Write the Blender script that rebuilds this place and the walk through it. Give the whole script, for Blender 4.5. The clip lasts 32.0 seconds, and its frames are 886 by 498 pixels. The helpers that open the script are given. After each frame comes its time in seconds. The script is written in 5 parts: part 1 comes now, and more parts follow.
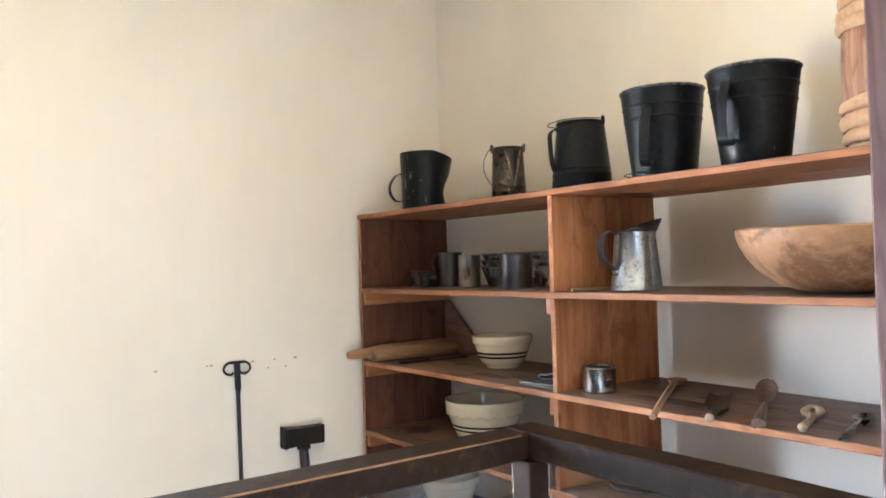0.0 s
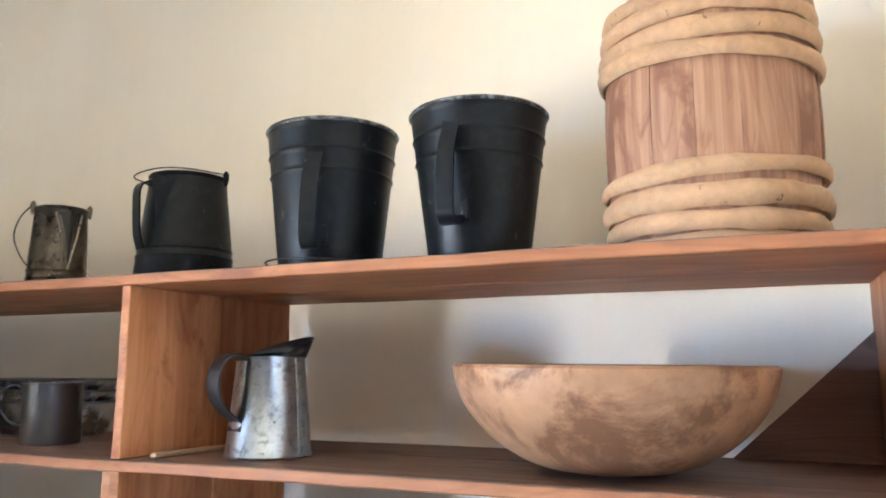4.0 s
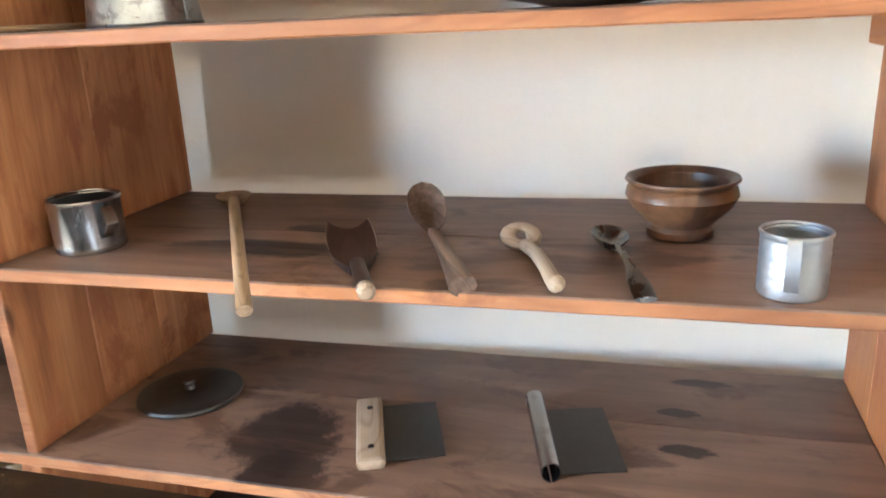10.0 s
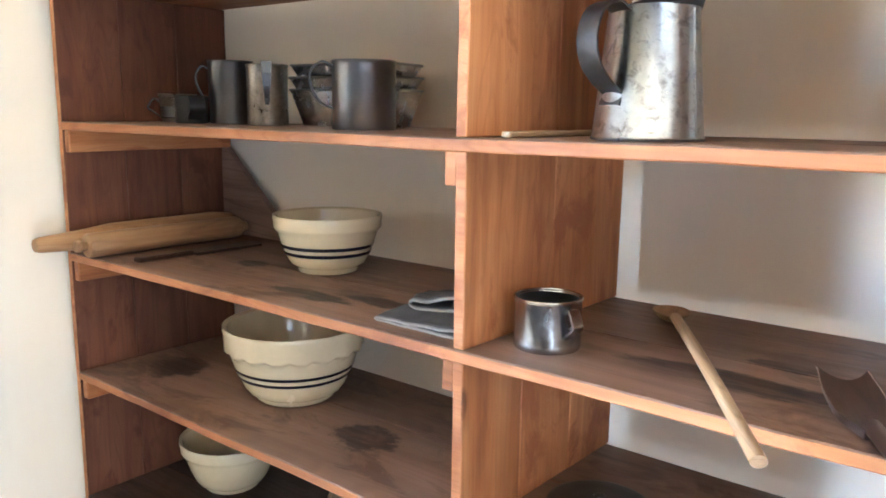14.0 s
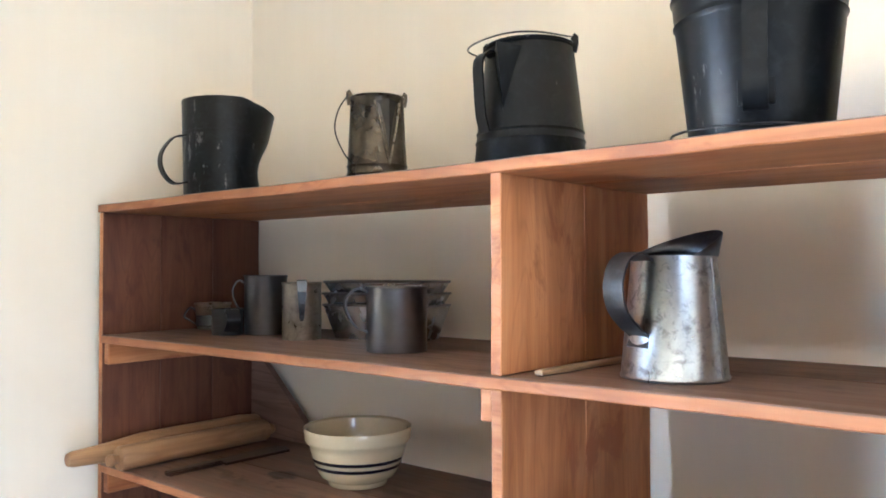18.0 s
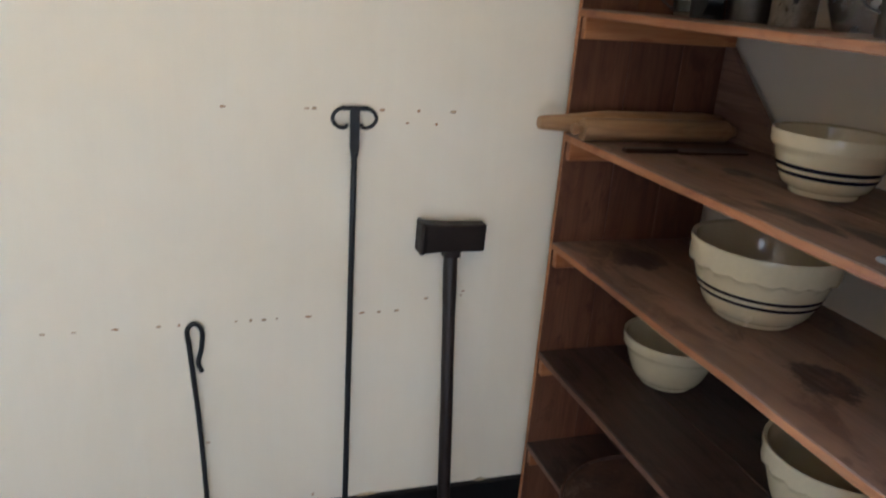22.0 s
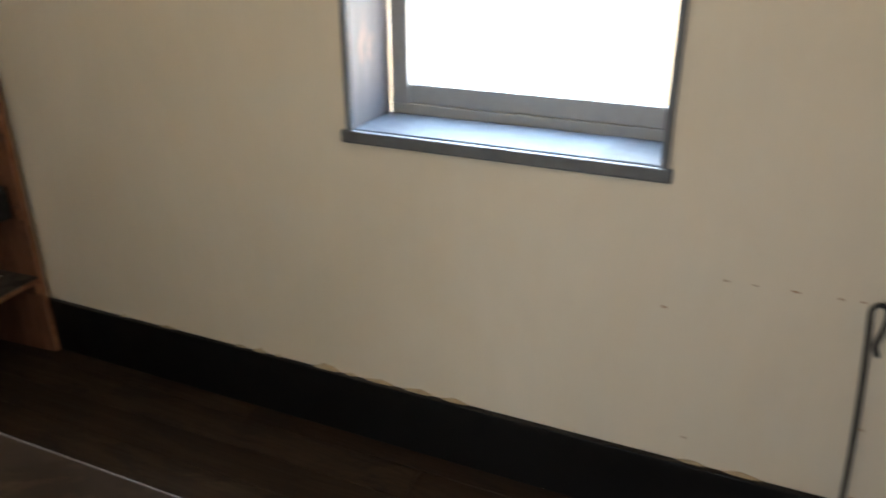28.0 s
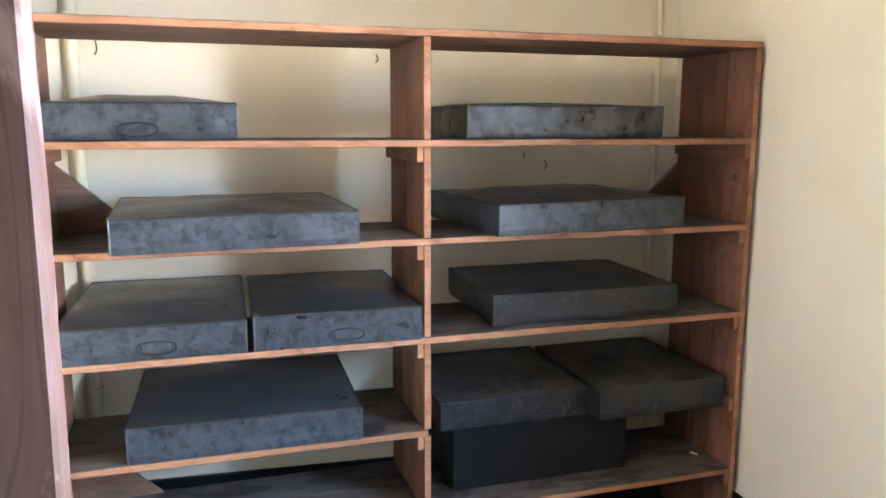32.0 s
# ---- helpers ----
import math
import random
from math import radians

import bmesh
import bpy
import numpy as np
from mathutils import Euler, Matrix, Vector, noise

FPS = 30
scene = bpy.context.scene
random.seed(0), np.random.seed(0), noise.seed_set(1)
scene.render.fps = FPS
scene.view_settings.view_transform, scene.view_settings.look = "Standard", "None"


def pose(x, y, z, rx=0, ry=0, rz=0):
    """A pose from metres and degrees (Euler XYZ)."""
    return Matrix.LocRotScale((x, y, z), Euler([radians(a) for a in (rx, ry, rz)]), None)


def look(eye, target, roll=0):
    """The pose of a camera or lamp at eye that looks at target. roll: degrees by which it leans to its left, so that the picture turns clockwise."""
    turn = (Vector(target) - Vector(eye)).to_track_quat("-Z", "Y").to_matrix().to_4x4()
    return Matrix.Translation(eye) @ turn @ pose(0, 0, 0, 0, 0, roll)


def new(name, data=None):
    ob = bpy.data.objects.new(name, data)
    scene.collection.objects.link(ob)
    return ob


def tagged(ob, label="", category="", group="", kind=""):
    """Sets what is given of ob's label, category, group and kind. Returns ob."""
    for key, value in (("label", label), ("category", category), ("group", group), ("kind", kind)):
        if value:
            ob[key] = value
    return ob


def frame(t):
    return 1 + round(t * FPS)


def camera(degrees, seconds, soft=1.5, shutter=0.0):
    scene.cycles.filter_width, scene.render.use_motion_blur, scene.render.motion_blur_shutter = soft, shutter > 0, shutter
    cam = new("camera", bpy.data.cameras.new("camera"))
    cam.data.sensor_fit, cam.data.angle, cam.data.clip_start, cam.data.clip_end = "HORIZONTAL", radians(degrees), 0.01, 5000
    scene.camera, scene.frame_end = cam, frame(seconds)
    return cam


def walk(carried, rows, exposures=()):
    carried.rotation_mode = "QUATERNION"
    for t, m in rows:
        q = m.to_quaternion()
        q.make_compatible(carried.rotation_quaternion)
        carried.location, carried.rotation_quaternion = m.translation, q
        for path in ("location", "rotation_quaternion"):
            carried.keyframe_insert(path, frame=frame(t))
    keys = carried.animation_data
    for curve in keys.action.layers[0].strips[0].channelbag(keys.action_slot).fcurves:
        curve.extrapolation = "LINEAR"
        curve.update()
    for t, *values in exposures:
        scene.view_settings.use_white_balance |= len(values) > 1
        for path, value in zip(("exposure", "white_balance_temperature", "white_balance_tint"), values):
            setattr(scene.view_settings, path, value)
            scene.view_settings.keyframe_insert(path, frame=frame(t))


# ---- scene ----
cam = camera(60.0, 32.0, soft=1.7, shutter=0.5)
PATH = [
    (0, (0.109, 0.113, 1.586), (1.284, 1.730, 1.623), -1.73),
    (0.5, (0.234, 0.145, 1.584), (1.348, 1.806, 1.610), -1.40),
    (1, (0.329, 0.277, 1.575), (1.422, 1.952, 1.613), -0.23),
    (1.5, (0.409, 0.412, 1.582), (1.601, 2.015, 1.673), 0.63),
    (2, (0.494, 0.511, 1.594), (1.889, 1.942, 1.679), 0.61),
    (2.5, (0.579, 0.609, 1.607), (2.062, 1.947, 1.716), 1.02),
    (3, (0.627, 0.678, 1.629), (2.271, 1.808, 1.768), 1.37),
    (3.5, (0.697, 0.722, 1.632), (2.471, 1.614, 1.874), -0.05),
    (5.5, (0.694, 0.758, 1.654), (2.560, 1.401, 1.979), 0.60),
    (6, (0.677, 0.794, 1.682), (2.566, 1.422, 1.880), 0.06),
    (6.5, (0.696, 0.799, 1.638), (2.587, 1.429, 1.805), -0.11),
    (7, (0.694, 0.823, 1.614), (2.607, 1.401, 1.677), -0.35),
    (7.5, (0.695, 0.844, 1.551), (2.626, 1.368, 1.553), -0.63),
    (8, (0.724, 0.850, 1.534), (2.652, 1.363, 1.393), -1.44),
    (8.5, (0.774, 0.859, 1.526), (2.690, 1.370, 1.266), -1.74),
    (9, (0.823, 0.869, 1.520), (2.724, 1.390, 1.181), -1.86),
    (9.5, (0.865, 0.877, 1.509), (2.738, 1.399, 1.041), -2.34),
    (10, (0.894, 0.879, 1.499), (2.730, 1.403, 0.902), -2.77),
    (10.5, (0.912, 0.885, 1.495), (2.732, 1.407, 0.851), -2.97),
    (11, (0.914, 0.897, 1.496), (2.728, 1.440, 0.852), -2.89),
    (11.5, (0.899, 0.934, 1.507), (2.681, 1.645, 0.942), -2.63),
    (12, (0.886, 0.949, 1.519), (2.605, 1.874, 1.085), -2.03),
    (12.5, (0.873, 0.964, 1.529), (2.538, 2.011, 1.164), -1.47),
    (13, (0.866, 1.009, 1.526), (2.471, 2.146, 1.166), -0.98),
    (13.5, (0.851, 1.060, 1.527), (2.410, 2.257, 1.157), -0.09),
    (15.5, (0.819, 1.131, 1.537), (2.359, 2.376, 1.253), 1.47),
    (16, (0.802, 1.129, 1.594), (2.360, 2.364, 1.374), 0.38),
    (16.5, (0.794, 1.121, 1.604), (2.353, 2.366, 1.470), 0.38),
    (17, (0.791, 1.117, 1.618), (2.354, 2.363, 1.563), 0.33),
    (17.5, (0.787, 1.110, 1.630), (2.353, 2.353, 1.640), 0.20),
    (18, (0.790, 1.097, 1.639), (2.338, 2.362, 1.692), -0.21),
    (18.5, (0.787, 1.090, 1.643), (2.316, 2.376, 1.730), 0.15),
    (19, (0.784, 1.088, 1.646), (2.330, 2.350, 1.765), 0.56),
    (19.5, (0.762, 1.107, 1.637), (2.294, 2.389, 1.749), 0.62),
    (20, (0.743, 1.121, 1.612), (2.192, 2.499, 1.655), 1.22),
    (20.5, (0.750, 1.125, 1.590), (1.935, 2.727, 1.423), 2.07),
    (21, (0.803, 1.108, 1.554), (1.673, 2.879, 1.229), 2.97),
    (21.5, (0.800, 1.111, 1.521), (1.506, 2.916, 1.029), 3.57),
    (22, (0.793, 1.127, 1.523), (1.400, 2.919, 0.873), 4.40),
    (22.5, (0.789, 1.141, 1.507), (1.340, 2.899, 0.729), 5.17),
    (23, (0.796, 1.146, 1.500), (1.290, 2.885, 0.646), 5.92),
    (23.5, (0.799, 1.149, 1.498), (1.250, 2.879, 0.603), 6.06),
    (24, (0.807, 1.148, 1.509), (1.230, 2.872, 0.587), 5.90),
    (24.5, (0.810, 1.136, 1.499), (1.217, 2.873, 0.595), 5.65),
    (26.5, (0.811, 1.132, 1.527), (0.897, 2.885, 0.569), 3.35),
    (27, (0.700, 1.138, 1.560), (0.493, 2.890, 0.618), 1.98),
    (27.5, (0.630, 1.126, 1.541), (0.084, 2.837, 0.663), 0.37),
    (28, (0.512, 1.106, 1.521), (-0.234, 2.777, 0.714), -0.06),
    (28.5, (0.423, 1.168, 1.513), (-0.712, 2.650, 0.796), -1.16),
    (29, (0.388, 1.127, 1.524), (-1.017, 2.405, 0.895), -0.58),
    (29.5, (0.414, 1.149, 1.542), (-1.253, 2.100, 0.978), -0.24),
    (30, (0.481, 1.160, 1.549), (-1.311, 1.912, 1.077), -0.34),
    (30.5, (0.506, 1.170, 1.564), (-1.358, 1.774, 1.160), -0.26),
    (31, (0.517, 1.161, 1.563), (-1.377, 1.685, 1.192), -0.04),
    (31.5, (0.527, 1.152, 1.571), (-1.386, 1.623, 1.225), 0.05),
    (32, (0.533, 1.152, 1.571), (-1.390, 1.594, 1.248), 0.11),
]
EXPOSURES = [(0.0, -0.23, 5620, 12), (1.0, -0.67, 5320, 12), (2.0, -0.29, 5320, 12), (3.0, -0.01, 5320, 12), (6.0, -0.41, 5120, 12), (8.0, -0.2, 5320, 12), (10.0, 0.13, 5920, 12), (13.0, 0.48, 5770, 12), (16.0, 0.56, 5170, 12), (18.0, 0.31, 5220, 12), (20.0, 0.07, 5070, 12), (21.0, -0.53, 5320, 12), (22.0, -0.89, 5550, 12), (24.0, -0.82, 5700, 12), (27.0, -1.18, 6320, 13), (28.0, -1.78, 6570, 13), (29.0, -1.32, 6570, 13), (30.0, -0.23, 5600, 12), (32.0, -0.08, 5700, 12)]
walk(cam, [(t, look(eye, target, roll)) for t, eye, target, roll in PATH], EXPOSURES)

# ---- light ----
world = bpy.data.worlds.new("sky")
scene.world = world
world.use_nodes = True
wn = world.node_tree
sky = wn.nodes.new("ShaderNodeTexSky")
sky.sky_type = "NISHITA"
sky.sun_disc = False
sky.sun_elevation, sky.sun_rotation = radians(48), radians(200)
wn.links.new(sky.outputs[0], wn.nodes["Background"].inputs[0])
wn.nodes["Background"].inputs[1].default_value = 0.12


def lamp(name, energy, size, size_y, colour, m, spread=180):
    data = bpy.data.lights.new(name, "AREA")
    data.spread = radians(spread)
    data.shape, data.size, data.size_y, data.energy, data.color = "RECTANGLE", size, size_y, energy, colour
    ob = new(name, data)
    ob.matrix_world = m
    return ob


SKY_LIGHT, GROUND_LIGHT, DOOR_LIGHT = 960.0, 780.0, 30.0
# the sky's cool light falls in through the window, sunlit ground outside throws warm light up
lamp("window_daylight", SKY_LIGHT, 1.40, 0.95, (0.50, 0.745, 1.0), look((-0.12, 3.42, 1.72), (-0.12, 2.42, 0.86)), 175)
lamp("ground_bounce", GROUND_LIGHT, 1.40, 0.95, (1.0, 0.84, 0.58), look((-0.12, 3.42, 1.12), (-0.12, 2.42, 1.98)), 175)
lamp("door_daylight", DOOR_LIGHT, 0.90, 1.95, (0.95, 0.98, 1.0), look((0.45, -0.02, 1.05), (0.45, 2.0, 2.0)))


# ---- materials ----
def mat(name):
    m = bpy.data.materials.new(name)
    m.use_nodes = True
    t = m.node_tree
    return m, t, t.nodes["Principled BSDF"]


def node(t, kind, **kw):
    n = t.nodes.new("ShaderNode" + kind)
    for k, v in kw.items():
        n.inputs[k].default_value = v
    return n


def coords(t, scale, shift=True):
    """Object coordinates, scaled, and moved by the object's random number."""
    tc = t.nodes.new("ShaderNodeTexCoord")
    mp = t.nodes.new("ShaderNodeMapping")
    mp.inputs["Scale"].default_value = scale
    src = tc.outputs["Object"]
    if shift:
        oi = t.nodes.new("ShaderNodeObjectInfo")
        mul = t.nodes.new("ShaderNodeVectorMath")
        mul.operation = "SCALE"
        mul.inputs[0].default_value = (7.3, 11.7, 5.1)
        t.links.new(oi.outputs["Random"], mul.inputs["Scale"])
        add = t.nodes.new("ShaderNodeVectorMath")
        add.operation = "ADD"
        t.links.new(src, add.inputs[0])
        t.links.new(mul.outputs[0], add.inputs[1])
        src = add.outputs[0]
    t.links.new(src, mp.inputs["Vector"])
    return mp.outputs[0]


def noise_at(t, vec, scale, detail=4.0, rough=0.55, distort=0.0):
    n = node(t, "TexNoise", Scale=scale, Detail=detail, Roughness=rough, Distortion=distort)
    t.links.new(vec, n.inputs["Vector"])
    return n.outputs["Fac"]


def ramp(t, fac, stops):
    r = t.nodes.new("ShaderNodeValToRGB")
    e = r.color_ramp.elements
    while len(e) < len(stops):
        e.new(0.5)
    for k, (p, c) in zip(e, stops):
        k.position, k.color = p, (*c, 1) if len(c) == 3 else c
    t.links.new(fac, r.inputs[0])
    return r.outputs[0]


def mix(t, fac, a, b, how="MIX"):
    m = t.nodes.new("ShaderNodeMix")
    m.data_type, m.blend_type = "RGBA", how
    for sock, v in ((m.inputs[0], fac), (m.inputs[6], a), (m.inputs[7], b)):
        if hasattr(v, "links"):
            t.links.new(v, sock)
        elif isinstance(v, (int, float)):
            sock.default_value = v
        else:
            sock.default_value = (*v, 1)
    return m.outputs[2]


def bump(t, bsdf, height, strength, distance=0.002):
    b = node(t, "Bump", Strength=strength, Distance=distance)
    t.links.new(height, b.inputs["Height"])
    t.links.new(b.outputs[0], bsdf.inputs["Normal"])


G = lambda v: (v, v, v)


def spot(t, centre, radii):
    """How far a point lies inside an old stain with a ragged edge: centre in object coordinates, radii along x and y."""
    tc = t.nodes.new("ShaderNodeTexCoord")
    mp = t.nodes.new("ShaderNodeMapping")
    mp.vector_type = "TEXTURE"
    mp.inputs["Location"].default_value = centre
    mp.inputs["Scale"].default_value = (radii[0], radii[1], 0.05)
    t.links.new(tc.outputs["Object"], mp.inputs["Vector"])
    d = t.nodes.new("ShaderNodeVectorMath")
    d.operation = "LENGTH"
    t.links.new(mp.outputs[0], d.inputs[0])
    n = noise_at(t, mp.outputs[0], 1.3, 6, 0.7)
    add = t.nodes.new("ShaderNodeMath")
    add.operation = "MULTIPLY_ADD"
    add.inputs[1].default_value = 1.9
    t.links.new(n, add.inputs[0])
    t.links.new(d.outputs["Value"], add.inputs[2])
    return ramp(t, scaled(t, add.outputs[0], 0.5), [(0.88, G(0.92)), (1.02, G(0.0))])


def scaled(t, v, k):
    m = t.nodes.new("ShaderNodeMath")
    m.operation = "MULTIPLY"
    m.inputs[1].default_value = k
    t.links.new(v, m.inputs[0])
    return m.outputs[0]


def wood(name, axis, dark, mid, light, rough=0.55, grain=1.0, stain=None, stain_amount=0.0, gloss=0.3, spots=(), spot_colour=(0.018, 0.009, 0.007), ring_depth=1.0, knots=False):
    """Sawn timber with its grain along one axis; stain: a second colour in patches."""
    m, t, b = mat(name)
    s = [11.0, 11.0, 11.0]
    s[axis] = 1.0
    vec = coords(t, s)
    fine = [95.0, 95.0, 95.0]
    fine[axis] = 3.0
    n1 = noise_at(t, vec, 1.0, 5, 0.58, 1.9)
    n2 = noise_at(t, coords(t, fine), 1.0, 3, 0.6)
    big = noise_at(t, coords(t, (5, 5, 5)), 1.0, 3)
    c = ramp(t, n1, [(0.28, dark), (0.5, mid), (0.74, light)])
    c = mix(t, 0.22 * grain, c, ramp(t, n2, [(0.3, dark), (0.65, light)]))
    # growth rings: contour lines of a slow field drawn out along the grain
    s = [7.0, 7.0, 7.0]
    s[axis] = 0.75
    field = noise_at(t, coords(t, s), 1.0, 2, 0.45, 0.5)
    rings = t.nodes.new("ShaderNodeMath")
    rings.operation = "PINGPONG"
    rings.inputs[1].default_value = 0.5
    t.links.new(scaled(t, field, 26.0), rings.inputs[0])
    c = mix(t, ramp(t, rings.outputs[0], [(0.0, G(0.42 * ring_depth)), (0.16, G(0.0)), (0.5, G(0.10 * ring_depth))]), c, tuple(0.55 * k for k in dark))
    if knots:
        s = [5.0, 5.0, 5.0]
        s[axis] = 2.2
        v = t.nodes.new("ShaderNodeTexVoronoi")
        v.inputs["Scale"].default_value = 1.0
        t.links.new(coords(t, s), v.inputs["Vector"])
        c = mix(t, ramp(t, v.outputs["Distance"], [(0.035, G(0.85)), (0.06, G(0.25)), (0.12, G(0.0))]), c, tuple(0.40 * k for k in dark))
    c = mix(t, 0.55, c, ramp(t, big, [(0.3, G(0.55)), (0.7, G(1.0))]), "MULTIPLY")
    oi = t.nodes.new("ShaderNodeObjectInfo")
    c = mix(t, 0.8, c, ramp(t, oi.outputs["Random"], [(0.0, (0.64, 0.58, 0.55)), (1.0, G(1.0))]), "MULTIPLY")
    for cx, cy, cz, rx, ry in spots:
        c = mix(t, spot(t, (cx, cy, cz), (rx, ry)), c, spot_colour)
    if stain:
        p = noise_at(t, coords(t, [11 if k != axis else 5 for k in range(3)]), 1.0, 6, 0.65, 0.6)
        k = 0.60 - 0.15 * stain_amount
        f = ramp(t, p, [(k, G(0)), (k + 0.085, G(0.88))])
        c = mix(t, f, c, stain)
    t.links.new(c, b.inputs["Base Color"])
    t.links.new(ramp(t, n2, [(0.2, G(rough - 0.1)), (0.8, G(rough + 0.15))]), b.inputs["Roughness"])
    b.inputs["Specular IOR Level"].default_value = gloss
    bump(t, b, n2, 0.15 * grain, 0.0015)
    return m


def plain(name, c, rough=0.5, metal=0.0, vary=0.25, scale=14.0, spec=0.5, bumps=0.0, coat=0.0, patch=None, patch_at=0.6, fine=70.0, soft=0.07, uneven=1.0, flecks=None):
    """A surface of one colour with blotches and fine grain; patch: worn or rusty spots."""
    m, t, b = mat(name)
    v = coords(t, (1, 1, 1))
    n = noise_at(t, v, scale, 6, 0.62, 0.3)
    f = noise_at(t, v, fine, 4, 0.6)
    lo, hi = tuple(k * (1 - vary) for k in c), tuple(min(1, k * (1 + 0.6 * vary)) for k in c)
    col = ramp(t, n, [(0.3, lo), (0.7, hi)])
    col = mix(t, 0.3, col, ramp(t, f, [(0.3, lo), (0.7, hi)]))
    if patch:
        k = noise_at(t, v, scale * 1.7, 8, 0.7, 0.5)
        k = ramp(t, k, [(patch_at, G(0)), (patch_at + soft, G(0.85))])
        col = mix(t, k, col, patch)
    if flecks:
        # chips and scratches, drawn out upright
        colour, at = flecks
        k = noise_at(t, coords(t, (1, 1, 0.35)), 75.0, 5, 0.72)
        g = noise_at(t, v, 6.0, 3, 0.6)
        k = mix(t, 0.5, k, g, "ADD")
        col = mix(t, ramp(t, k, [(at, G(0)), (at + 0.05, G(0.9))]), col, colour)
    t.links.new(col, b.inputs["Base Color"])
    b.inputs["Metallic"].default_value = metal
    t.links.new(ramp(t, n, [(0.3, G(max(0.03, rough - 0.12 * uneven))), (0.7, G(min(1, rough + 0.14 * uneven)))]), b.inputs["Roughness"])
    b.inputs["Specular IOR Level"].default_value = spec
    b.inputs["Coat Weight"].default_value = coat
    b.inputs["Coat Roughness"].default_value = 0.06
    if bumps:
        bump(t, b, f, bumps, 0.002)
    return m


def plaster_material():
    """Cream limewash with upright brush marks, faint blotches and scuffs."""
    m, t, b = mat("cream_plaster")
    streak = noise_at(t, coords(t, (55, 55, 2.0), False), 1.0, 4, 0.6)
    blot = noise_at(t, coords(t, (1.7, 1.7, 1.1), False), 1.0, 5, 0.6, 0.4)
    fine = noise_at(t, coords(t, (1, 1, 1), False), 60.0, 5, 0.6)
    c = ramp(t, blot, [(0.3, (0.77, 0.692, 0.560)), (0.7, (0.85, 0.778, 0.655))])
    c = mix(t, 0.05, c, ramp(t, streak, [(0.3, (0.64, 0.57, 0.46)), (0.7, (0.84, 0.79, 0.70))]))
    dirt = noise_at(t, coords(t, (9, 9, 9), False), 1.0, 9, 0.75)
    c = mix(t, ramp(t, dirt, [(0.70, G(0)), (0.76, G(0.5))]), c, (0.40, 0.28, 0.18))
    t.links.new(c, b.inputs["Base Color"])
    b.inputs["Roughness"].default_value = 0.62
    b.inputs["Specular IOR Level"].default_value = 0.3
    h = mix(t, 0.8, streak, fine)
    bump(t, b, h, 0.06, 0.003)
    return m


PLASTER = plaster_material()
CEIL = plain("ceiling_paint", (0.80, 0.75, 0.66), 0.8, vary=0.08)
FIR = [wood("red_fir_" + "xyz"[k], k, (0.21, 0.066, 0.021), (0.46, 0.178, 0.062), (0.61, 0.290, 0.120), 0.5, grain=1.3, stain=(0.25, 0.083, 0.032), stain_amount=0.45, ring_depth=0.4, knots=True) for k in range(3)]
EDGE = wood("worn_fir_edge", 1, (0.26, 0.092, 0.036), (0.46, 0.192, 0.080), (0.60, 0.31, 0.150), 0.6, stain=(0.22, 0.085, 0.04), stain_amount=0.3, ring_depth=0.6)
SHELF_TOP = wood("dusty_shelf_face", 1, (0.150, 0.084, 0.056), (0.245, 0.146, 0.101), (0.315, 0.200, 0.145), 0.48, gloss=0.45, stain=(0.092, 0.048, 0.032), stain_amount=0.5, ring_depth=0.45, spots=(
    (0.19, 2.383, 1.21, 0.032, 0.040), (0.08, 2.09, 1.21, 0.026, 0.10), (0.12, 1.96, 1.21, 0.026, 0.08), (0.122, 1.375, 1.21, 0.034, 0.15), (0.218, 1.335, 1.21, 0.022, 0.05),
    (0.16, 2.64, 0.935, 0.070, 0.075), (0.16, 2.03, 0.935, 0.055, 0.07), (0.11, 1.37, 0.935, 0.100, 0.080), (0.02, 1.33, 0.935, 0.070, 0.06),
    (0.274, 0.835, 0.935, 0.014, 0.030), (0.175, 0.827, 0.935, 0.016, 0.036), (0.371, 0.80, 0.935, 0.014, 0.045)))
# low shelves: their shade is put into these darker face and edge colours
LOW_SHELF_TOP = wood("shaded_low_shelf_face", 1, (0.036, 0.020, 0.015), (0.066, 0.038, 0.029), (0.095, 0.058, 0.046), 0.5, gloss=0.4, stain=(0.020, 0.011, 0.009), stain_amount=0.6)
LOWEDGE = wood("shaded_low_edge", 1, (0.12, 0.056, 0.034), (0.21, 0.108, 0.070), (0.28, 0.16, 0.11), 0.6, stain=(0.09, 0.045, 0.03), stain_amount=0.3, ring_depth=0.6)
# far end panel: a darker fir whose colour carries the bay's shade
SHADEFIR = wood("shaded_far_fir", 2, (0.064, 0.021, 0.011), (0.132, 0.050, 0.026), (0.195, 0.084, 0.045), 0.52, stain=(0.070, 0.024, 0.013), stain_amount=0.4, ring_depth=0.5)
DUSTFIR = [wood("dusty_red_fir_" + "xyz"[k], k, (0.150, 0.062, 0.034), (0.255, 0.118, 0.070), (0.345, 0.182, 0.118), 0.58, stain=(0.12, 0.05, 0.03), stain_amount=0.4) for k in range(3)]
DUSTEDGE = wood("rubbed_fir_edge", 1, (0.27, 0.115, 0.058), (0.43, 0.205, 0.110), (0.53, 0.29, 0.165), 0.6, stain=(0.20, 0.080, 0.045), stain_amount=0.2)
DUSTTOP = wood("sooty_shelf_face", 1, (0.070, 0.056, 0.050), (0.115, 0.095, 0.087), (0.155, 0.132, 0.123), 0.5, stain=(0.016, 0.014, 0.014), stain_amount=0.75, gloss=0.4)
